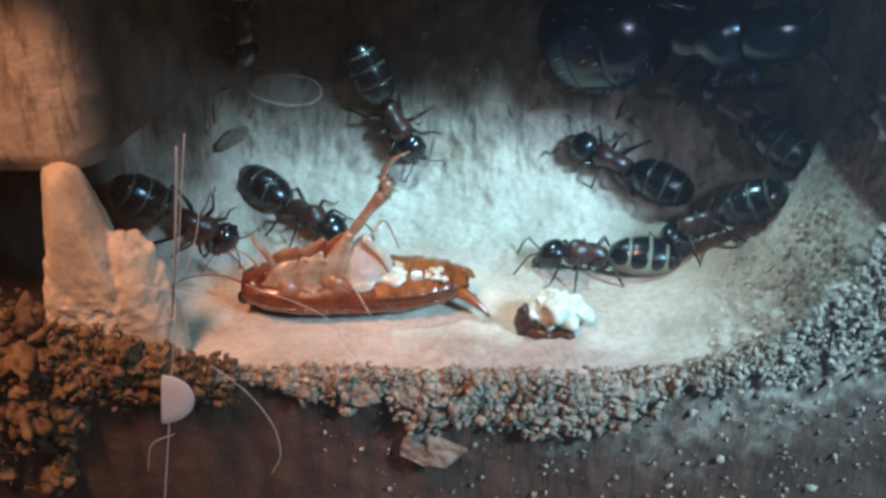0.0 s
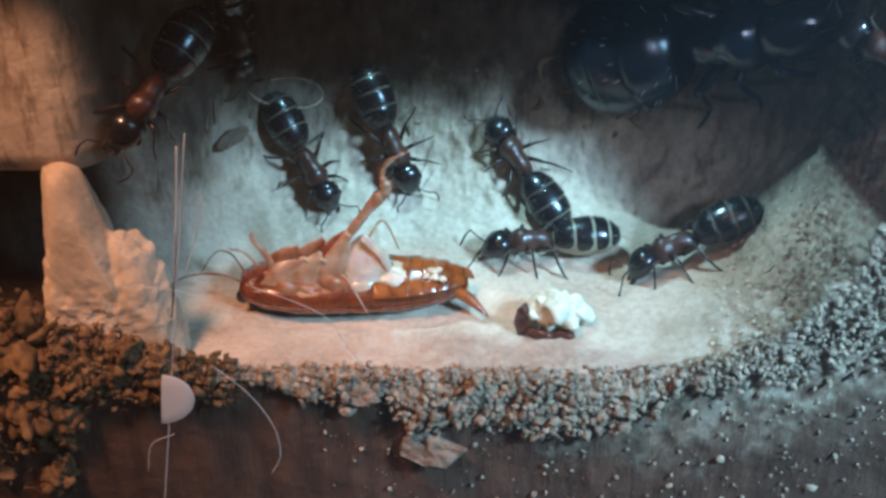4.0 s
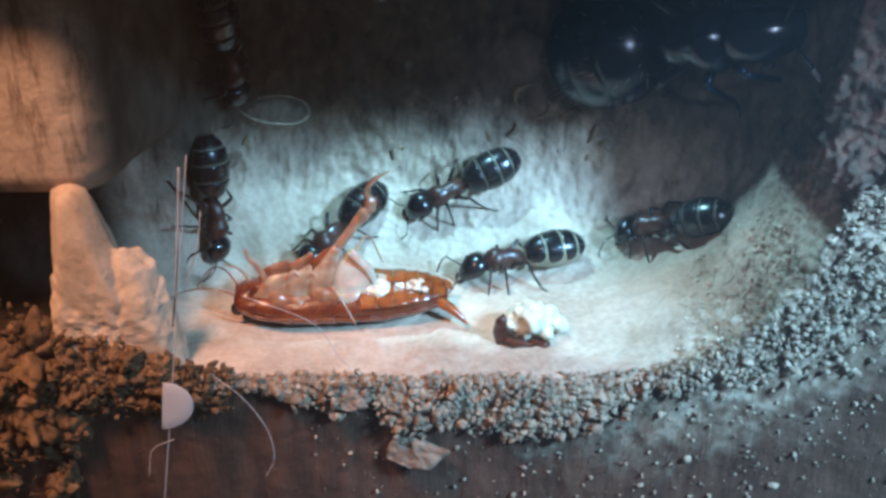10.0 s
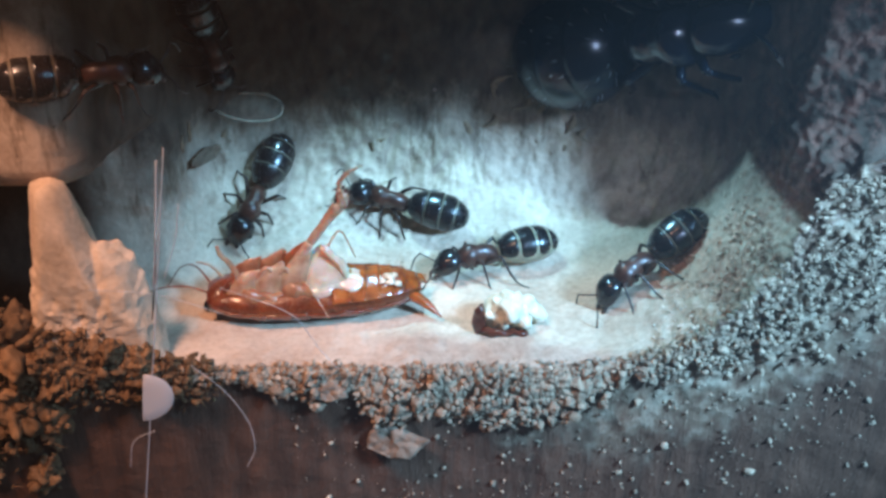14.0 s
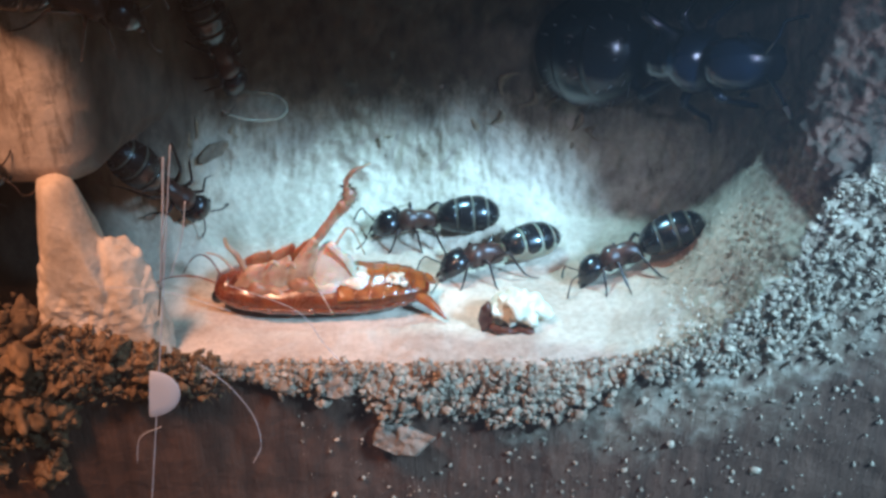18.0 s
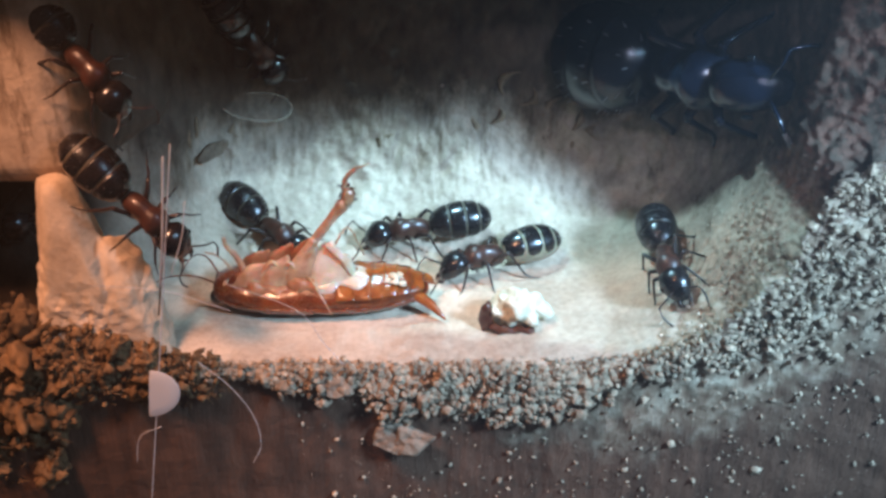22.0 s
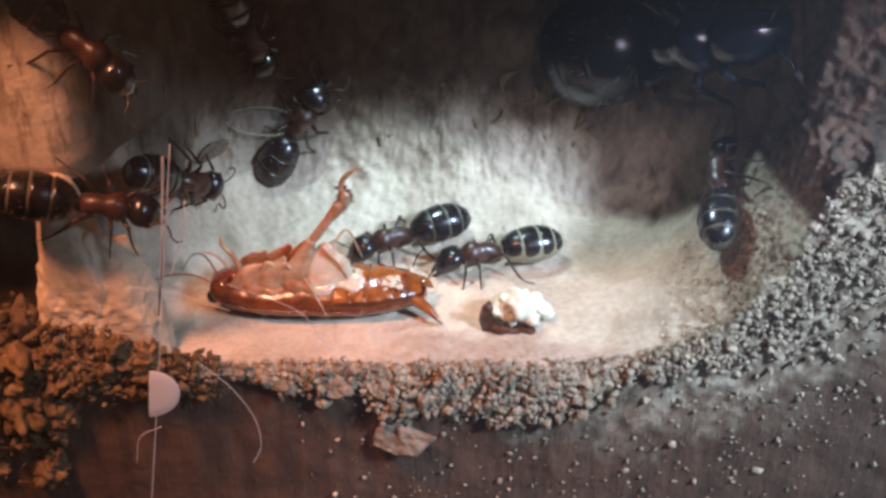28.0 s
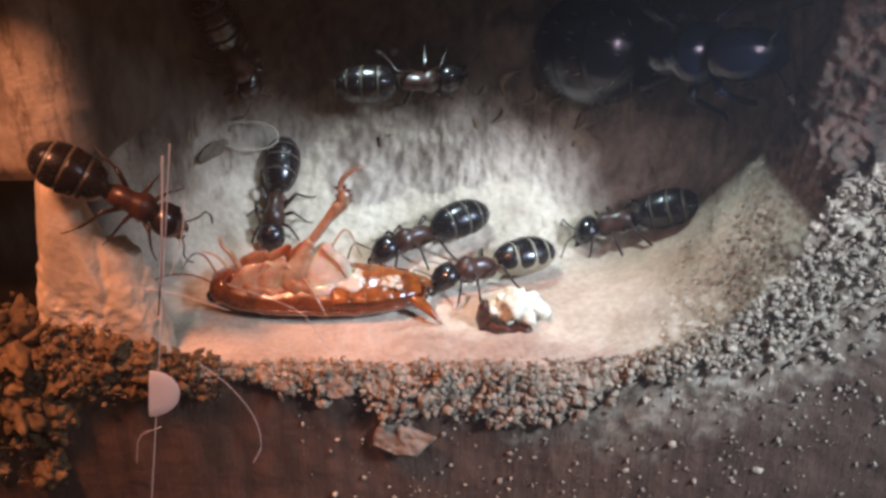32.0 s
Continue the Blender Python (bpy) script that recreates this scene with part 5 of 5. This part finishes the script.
    glide(workers["runner"], [
        (0, 7.98, 15.62, 3.81, -0.9, 0.29, 0.33), (0.5, 7.31, 16.01, 4.28, -0.94, 0.19, 0.3), (1, 7.66, 13.65, 1.63, -0.96, -0.17, -0.2),
        (2, 6.19, 14.04, 1.79, -0.99, -0.1, -0.08), (3, 6.42, 15.47, 3.3, -0.93, 0.2, 0.29), (3.5, 2.51, 16.12, 4.36, -0.94, 0.14, 0.3),
        (5.5, 2.05, 14.87, 2.57, 1, -0.01, -0.01), (6, 3.48, 15.6, 3.48, 0.99, -0.09, -0.13), (6.5, 3.08, 16.53, 5.3, 0.95, 0.08, 0.3),
        (7, 1.94, 15.48, 3.31, 0.92, -0.24, -0.31), (7.5, -2.06, 15.03, 2.74, -0.19, -0.73, -0.66), (8, -2.61, 14.53, 2.22, -0.12, -0.79, -0.6),
        (9, -6.58, 14.3, 2, -0.83, -0.44, -0.34), (10, -7.7, 12.32, 0.72, -0.61, -0.75, -0.26), (11, -9.39, 13.08, 1.13, -0.81, -0.53, -0.25),
        (12, -9.45, 11.72, 0.49, -0.02, -0.98, -0.22), (13, -9.84, 11.52, 0.43, 0.41, -0.89, -0.2), (14, -11.69, 13.92, 2.09, -0.3, -0.83, -0.47),
        (14.5, -15.16, 10.65, 5.22, -0.7, -0.71, 0.07), (16.5, -17.09, 4.57, 9.81, -0.24, 0.81, -0.53), (17, -17.03, 9.51, 7.28, 0.6, 0.09, -0.8),
        (18, -15.78, 10.01, 5.49, 0.49, 0.43, -0.75), (19, -14.22, 11.99, 2.97, 0.71, 0.45, -0.54), (20, -9.64, 13.85, 1.65, 0.98, -0.16, -0.13),
        (21, -9.28, 12.65, 0.89, 0.93, -0.32, -0.16), (22, -9.93, 11.79, 0.53, 0.75, -0.63, -0.2), (23, -9.56, 13.22, 1.22, 0.83, -0.49, -0.27),
        (24, -9.98, 13.12, 1.17, 0.72, -0.62, -0.32), (25, -7.8, 13.4, 1.32, 0.97, -0.21, -0.13), (25.5, -8.57, 13.29, 1.25, 0.87, -0.44, -0.24),
        (27.5, -8.28, 16.79, 6.67, 0.43, -0.04, 0.9), (28, -8.63, 16.8, 7.06, 0.54, -0.07, 0.84), (28.5, -5.27, 16.43, 10.65, 0.48, -0.11, 0.87),
        (29, -4.28, 15.92, 14.69, 0.13, -0.13, 0.98), (29.5, -6.5, 15.4, 18.9, -0.8, 0, 0.6), (30.2, -9.5, 15.35, 19.2, -0.9, 0, -0.3), (31, -8.35, 16.18, 12.66, 0.59, 0.1, -0.8), (31.5, -6.47, 16.54, 9.76, 1, 0.01, -0.09), (32, -1.3, 16.51, 9.95, 1, -0.01, 0.05)])
    glide(workers["rim"], [
        (0, 12.71, 9.11, 2.21, -0.81, 0.29, -0.51), (0.5, 10.43, 8.53, 0.89, -0.88, 0.37, -0.3), (1, 10.15, 7.69, 0.78, -0.74, 0.63, -0.24),
        (2, 9.61, 7.69, 0.58, -0.96, 0.13, -0.25), (3, 11.18, 7.77, 1.25, -0.92, 0.08, -0.39), (3.5, 10.78, 7.18, 1.05, -0.91, -0.23, -0.36),
        (5.5, 11.72, 11.22, 1.95, -0.88, 0.33, -0.34), (6, 12.16, 10.45, 2, -0.85, 0.36, -0.39), (7, 11.34, 11.6, 1.86, -0.89, 0.35, -0.28),
        (8, 11.99, 10.86, 2, -0.86, 0.38, -0.35), (9, 12.19, 10.79, 2.11, -0.84, 0.41, -0.36), (10, 12.18, 11.29, 2.28, -0.84, 0.43, -0.33),
        (11, 12.1, 9.54, 1.81, -0.87, 0.2, -0.46), (12, 12.58, 8.89, 2.12, -0.81, 0.29, -0.5), (13, 13.49, 7.85, 2.86, -0.79, 0.02, -0.62),
        (14, 11.61, 5.93, 1.4, -0.84, -0.35, -0.42), (14.5, 9.07, 7.48, 0.41, -0.89, -0.41, -0.19), (16.5, 8.84, 7.34, 0.35, -0.96, -0.2, -0.18),
        (17, 9.17, 7.95, 0.44, -0.98, -0, -0.21), (18, 10.65, 7.79, 0.99, -0.94, -0.03, -0.35), (19, 11.53, 8.13, 1.44, -0.9, 0.04, -0.43),
        (20, 10.49, 6.84, 0.91, -0.85, -0.41, -0.32), (20.5, 12.42, 6.82, 1.98, -0.42, -0.84, -0.34), (21, 14.82, 5.35, 4.02, 0.54, -0.52, 0.66),
        (21.5, 13.93, 7.38, 3.28, 0.62, -0.28, 0.73), (22, 13.07, 5.16, 2.3, 0.01, -1, -0.09), (22.5, 11.66, 6.57, 1.48, -0.87, -0.21, -0.44),
        (23, 11.51, 5.38, 1.31, -0.87, -0.28, -0.41), (23.5, 13.21, 7.75, 2.61, -0.8, 0.16, -0.58), (24, 14.67, 8.04, 4.11, -0.32, 0.88, -0.34),
        (24.5, 15.83, 8.01, 5.88, 0.14, 0.91, 0.4), (25, 16.19, 7.12, 6.63, 0.17, 0.88, 0.45), (28, 16.34, 7.57, 7, 0.08, 0.9, 0.43),
        (29, 16.1, 7.06, 6.44, 0.17, 0.89, 0.42), (30, 16.37, 7.08, 7.08, 0.17, 0.88, 0.45), (30.5, 15.53, 8.45, 5.35, -0.09, 0.99, 0.05),
        (31, 15.01, 9.42, 4.58, -0.54, 0.7, -0.48), (31.5, 11.52, 11.71, 2.02, -0.88, 0.37, -0.28), (32, 10.71, 11.38, 1.43, -0.94, 0.18, -0.3)])
    glide(workers["climber"], [
        (0, -4.59, 16.7, 5.89, 0.48, -0.32, -0.82), (1, -4.56, 16.61, 5.53, 0.44, -0.36, -0.82), (2, -4.48, 16.08, 4.28, 0.26, -0.54, -0.8),
        (3, -3.46, 15.85, 3.87, 0.45, -0.53, -0.71), (3.5, -4.41, 15.72, 3.66, 0.33, -0.6, -0.73), (5.5, -4.79, 16.79, 7.52, 0.72, -0.02, -0.69),
        (6, -5.24, 16.79, 6.7, 0.34, -0.2, -0.92), (6.5, -6.93, 15.98, 4.1, -0.11, -0.58, -0.81), (7, -6.81, 14.35, 2.05, 0.04, -0.82, -0.57),
        (7.5, -7.57, 14.94, 2.64, -0.02, -0.75, -0.66), (8, -9.28, 14.88, 2.59, -0.31, -0.72, -0.62), (9, -14.38, 11.67, 2.98, -0.39, -0.89, -0.25),
        (10, -15.11, 10.67, 3.75, 0.19, -0.27, -0.95), (11, -15.5, 10.25, 5.48, -0, -0.01, -1), (11.5, -16.79, 9.54, 7.66, -0.35, -0.06, -0.94),
        (12, -16.64, 0.8, 9.44, -0.03, -0.65, -0.76, 1), (12.5, -18.01, 1.88, 13.69, -0.92, -0.38, 0.08, 1), (13, -17.09, 2.63, 14.89, -0.43, 0.45, 0.79, 1),
        (13.5, -16.34, 3.53, 15.31, 0.24, 0.69, 0.68, 1), (14, -16.01, 4.19, 14.35, 0.91, 0.4, -0.05, 1), (14.5, -16.49, 3.33, 13.82, 0.83, -0.07, -0.56, 1),
        (16.5, -16.19, 3.73, 15.63, 0.93, 0.22, -0.28, 1), (17, -16.24, 3.75, 15.97, 0.94, 0.25, -0.25, 1), (18, -16.63, 3.03, 17.9, 0.93, 0.2, -0.3, 1),
        (19, -16.65, 3.11, 16.42, 0.84, -0.05, -0.54, 1), (20, -16.29, 3.58, 17.12, 0.89, 0.05, -0.46, 1), (21, -17, 2.67, 15.4, 0.68, -0.25, -0.69, 1),
        (22, -16.85, 2.87, 14.78, 0.64, -0.28, -0.71, 1), (23, -17.14, 2.56, 15.35, 0.65, -0.28, -0.71, 1), (24, -17.07, 2.66, 15.79, 0.7, -0.23, -0.68, 1),
        (25, -17.16, 2.49, 15.63, 0.61, -0.31, -0.73, 1), (27.5, -17, 2.62, 16.03, 0.73, -0.19, -0.65, 1), (28, -16.76, 2.92, 15.67, 0.75, -0.17, -0.64, 1),
        (29, -16.13, 3.93, 12.99, 0.64, -0.28, -0.71, 1), (30, -16.35, 3.47, 12.83, 0.7, -0.22, -0.68, 1), (31, -15.91, 0.8, 11.09, 0.57, -0.35, -0.75, 1),
        (31.5, -15.7, 0.8, 9.65, 0.65, -0.28, -0.71, 1), (32, -15.08, 0.8, 8.83, 0.86, -0.01, -0.51, 1)])
    glide(workers["leftwall"], [
        (0, -15.68, 9.76, 2.7, 0.76, 0.23, -0.6), (0.5, -17.39, 9.17, 4.34, 0.91, 0.12, -0.39, 1), (1, -16.99, 9.24, 5.79, 0.93, 0.19, -0.31, 1),
        (1.5, -15.83, 9.7, 6.47, 0.92, 0.4, -0.05, 1), (2, -15.62, 6.91, 8.67, 0.69, -0.24, -0.69, 1), (2.5, -16.02, 9.64, 6, 0.16, -0.58, -0.8, 1),
        (3, -15.8, 9.77, 6.37, 0.12, -0.6, -0.79, 1), (3.5, -15.73, 5.61, 9.38, -0.35, -0.69, -0.63, 1), (5.5, -17.32, 2.79, 17.14, -0.56, -0.55, -0.62),
        (6, -18.88, 1.66, 18.92, -0.94, -0.15, -0.3), (6.5, -22.6, 1.5, 17.25, -0.92, -0, -0.39), (7, -28.49, 1.5, 15.57, -0.97, -0.01, -0.26),
        (13, -31.47, 0.65, 13.09, -0.21, -0.17, -0.96), (16.5, -27.25, 1.68, 10.19, 0.98, 0.1, -0.16), (18.5, -21.76, 1.13, 10.12, 0.86, 0.5, 0.1, 1),
        (19, -17.61, 2.17, 12.45, 0.65, 0.65, 0.4, 1), (19.5, -15.78, 0.8, 11.37, 0.89, 0.05, -0.45, 1), (20, -16.68, 9.31, 5.56, 0.78, -0.14, -0.62, 1),
        (21, -15.4, 0.8, 8.13, 0.72, -0.21, -0.67, 1), (22, -14.54, 0.8, 8.24, 0.72, -0.21, -0.67, 1), (23, -13.69, 0.8, 7.7, 0.83, -0.06, -0.56, 1),
        (24, -15.37, 10.38, 4.93, 0.44, 0.78, -0.43), (25, -15.11, 10.73, 4.48, 0.44, 0.79, -0.43), (27.5, -15.62, 10.14, 6.79, 0.62, 0.67, -0.41),
        (28, -15.29, 10.47, 5.77, 0.36, 0.79, -0.49), (29, -14.08, 12.57, 3.35, 0.7, 0.46, -0.54), (29.5, -11.63, 15.18, 3.55, 0.94, -0, -0.34),
        (30, -6.21, 14.35, 2.05, 0.8, -0.47, -0.37), (30.5, -7.59, 13.87, 1.65, 0.56, -0.7, -0.44), (31, -10.52, 13.1, 1.18, -0.46, -0.82, -0.34),
        (32, -10.33, 13.38, 1.34, -0.05, -0.9, -0.44)])
    glide(workers["visitor"], [
        (0, -9.59, 12.64, 0.89, 0.86, -0.47, -0.22), (1, -10.02, 12.45, 0.81, 0.8, -0.55, -0.23), (2, -9.71, 12.78, 0.97, 0.53, -0.78, -0.33),
        (3, -9.61, 11.86, 0.55, 0.42, -0.87, -0.24), (3.5, -10.54, 13.51, 1.44, 0.58, -0.71, -0.4), (5.5, -3.8, 16.13, 13.04, 0.4, 0.11, -0.91),
        (6, -2.6, 15.45, 18.4, 0.5, -0.08, 0.85), (7, 3.0, 15.35, 19.2, 1, 0, 0.05), (8.5, 10.0, 15.35, 19.2, 1, 0, 0), (32, 10.5, 15.35, 19.2, 1, 0, 0)])
    glide(workers["tall"], [
        (0, -13.6, 14.28, 12.79, 0.03, 0.12, -0.99), (1, -14.05, 13.62, 13.22, 0.02, 0.1, -0.99), (3, -13.76, 14.11, 12.45, 0.08, 0.18, -0.98),
        (6, -13.96, 13.85, 11.94, 0.07, 0.18, -0.98), (7, -13.84, 14.03, 12.03, 0.07, 0.18, -0.98), (8, -14.46, 12.78, 12.75, 0.03, 0.11, -0.99),
        (9, -14.01, 13.75, 12.13, 0.05, 0.15, -0.99), (10, -13.91, 13.93, 12.12, 0.11, 0.23, -0.97), (11, -14.07, 13.66, 12.17, 0.07, 0.19, -0.98),
        (12, -14.07, 13.65, 12.28, 0.08, 0.19, -0.98), (13, -13.94, 13.85, 12.46, 0.17, 0.31, -0.93), (14, -13.59, 14.32, 12.49, 0.17, 0.28, -0.95),
        (17, -13.53, 14.44, 11.91, 0.21, 0.31, -0.93), (19, -13.19, 14.82, 11.8, 0.22, 0.29, -0.93), (20, -12.83, 15.13, 11.83, 0.26, 0.28, -0.92),
        (21, -12.35, 15.5, 11.63, 0.37, 0.3, -0.88), (22, -11.17, 16.03, 11.93, 0.46, 0.21, -0.86), (23, -11.15, 15.95, 12.74, 0.56, 0.21, -0.8),
        (25, -10.73, 16.04, 12.93, 0.52, 0.16, -0.84), (28, -11.53, 15.85, 12.41, 0.3, 0.21, -0.93), (29, -12.58, 15.27, 12.37, 0.17, 0.22, -0.96),
        (30, -12.72, 15.17, 12.32, 0.17, 0.22, -0.96), (31, -12.84, 15.11, 11.93, 0.1, 0.18, -0.98), (32, -12.66, 15.33, 11.22, 0.27, 0.28, -0.92)])
    glide(workers["tunnel"], [
        (0, -30.42, 9.24, 4.54, 0.99, 0.15, -0.07), (21.5, -26.23, 1.99, 9.79, 1, -0.02, 0.01), (22, -26.02, 9.44, 3.83, 1, -0, -0.04),
        (22.5, -19.64, 0.8, 7.47, 0.94, 0.24, -0.26, 1), (23, -19.04, 0.8, 7.32, 0.94, 0.23, -0.26, 1), (23.5, -19.81, 0.8, 8.48, 0.94, 0.3, -0.18, 1),
        (24, -20.46, 0.8, 8.53, 0.94, 0.28, -0.21, 1), (25, -20.3, 0.8, 10.03, 0.74, 0.6, 0.29, 1), (25.5, -20.77, 0.8, 9.56, 0.84, 0.52, 0.14, 1),
        (27.5, -16.99, 0.8, 7.76, 0.94, 0.23, -0.27, 1), (28, -16.37, 0.8, 8.7, 0.93, 0.23, -0.27, 1), (29, -15.93, 0.8, 8.25, 0.93, 0.31, -0.17, 1),
        (29.5, -16.71, 0.8, 9.38, 0.91, 0.41, -0.04, 1), (30, -15.86, 0.8, 9.98, 0.6, 0.66, 0.44, 1), (30.5, -15.91, 0.8, 9.9, 0.74, 0.61, 0.3, 1),
        (31, -20.95, 1.77, 10.04, 1, 0.01, -0), (32, -26.26, 2.05, 9.74, 1, -0.02, 0.01)])
    glide(queen, [
        (0, 13.59, 13.69, 13.06, 0.7, -0.68, 0.2), (1, 14.4, 12.97, 13.24, 0.63, -0.74, 0.21), (2, 14.85, 12.48, 11.66, 0.57, -0.82, 0),
        (3, 15, 12.33, 12.37, 0.56, -0.79, 0.26), (6, 13.2, 13.97, 13.71, 0.7, -0.6, 0.39), (7, 13.97, 13.36, 13.93, 0.64, -0.65, 0.42),
        (8, 14.5, 12.86, 14.62, 0.6, -0.68, 0.43), (9, 14.04, 13.28, 14.54, 0.64, -0.65, 0.42), (10, 14.94, 12.41, 14.57, 0.59, -0.75, 0.31),
        (11, 13.94, 13.38, 14.11, 0.66, -0.67, 0.32), (12, 13.53, 13.7, 14.49, 0.69, -0.63, 0.35), (13, 13.42, 13.78, 14.45, 0.69, -0.61, 0.39),
        (14, 14.45, 12.91, 14.17, 0.62, -0.7, 0.35), (17, 14.35, 13.01, 13.29, 0.63, -0.73, 0.26), (18, 15.18, 12.12, 12.92, 0.55, -0.82, 0.19),
        (20, 15.25, 12.04, 13.13, 0.54, -0.81, 0.21), (21, 15.43, 11.77, 11.95, 0.5, -0.86, 0.1), (22, 15.74, 11.34, 12.15, 0.46, -0.88, 0.13),
        (23, 15.55, 11.61, 12.28, 0.49, -0.86, 0.12), (24, 16.12, 10.7, 11.8, 0.39, -0.91, 0.11), (25, 15.54, 11.68, 13.89, 0.51, -0.8, 0.31),
        (28, 15.22, 12.08, 13.85, 0.54, -0.78, 0.32), (29, 15.26, 12.01, 12.77, 0.54, -0.83, 0.14), (30, 15.5, 11.71, 13.08, 0.51, -0.84, 0.19),
        (31, 14.83, 12.52, 13.14, 0.59, -0.78, 0.21), (32, 15.15, 12.16, 13.22, 0.55, -0.8, 0.22)])
    walk(dead_roach, [(t, pose(x * MM, y * MM, 0, 0, 0, turn)) for t, x, y, turn in [
        (0, -6.24, 5.86, 3.9), (3, -6.27, 5.87, 2.9), (6, -6.40, 5.91, 4.3), (7, -6.42, 5.89, 4.0), (8, -6.39, 6.07, 3.4), (9, -6.40, 6.06, 3.6), (10, -6.38, 6.12, 4.2), (11, -6.46, 6.09, 4.3), (12, -6.53, 5.97, 4.8), (13, -6.72, 5.83, 5.0), (14, -6.71, 5.69, 5.2), (14.5, -6.67, 5.65, 5.4), (16.5, -6.64, 6.13, -1.5), (18, -6.65, 5.78, 0.5), (20, -6.70, 5.67, 1.3), (22, -6.72, 5.73, 0.3), (25, -6.78, 5.69, -1.0), (28, -6.87, 5.55, -1.8), (32, -6.89, 5.54, -1.8)]])
    walk(clear_husk, [(t, pose(x * MM, y * MM, z * MM, -25, 8, 12)) for t, x, y, z in [
        (0, -10.79, 15.65, 8.09), (3, -10.75, 15.69, 7.9), (7, -10.68, 15.76, 7.88), (8, -11.22, 15.5, 8.26), (9, -11.03, 15.58, 8.3), (10, -10.8, 15.56, 8.63), (11, -11.27, 15.39, 8.6), (12, -11.55, 15.25, 8.5), (13, -11.44, 15.37, 8.54), (14, -11.15, 15.53, 8.34), (17, -11.41, 15.37, 8.17), (20, -11.02, 15.6, 8.24), (24, -11.13, 15.54, 7.84), (25, -10.96, 15.65, 7.97), (28, -11.04, 15.63, 7.04), (29, -11.68, 15.21, 6.84), (31, -11.62, 15.14, 9.24), (32, -11.96, 14.97, 6.38)]])
    walk(food, [(t, pose(x * MM, y * MM, 0, 0, 0, -4)) for t, x, y in [(0, 4.30, 4.00), (28.5, 4.30, 4.00), (29.5, 4.13, 4.10), (32, 4.13, 4.10)]])


motions()
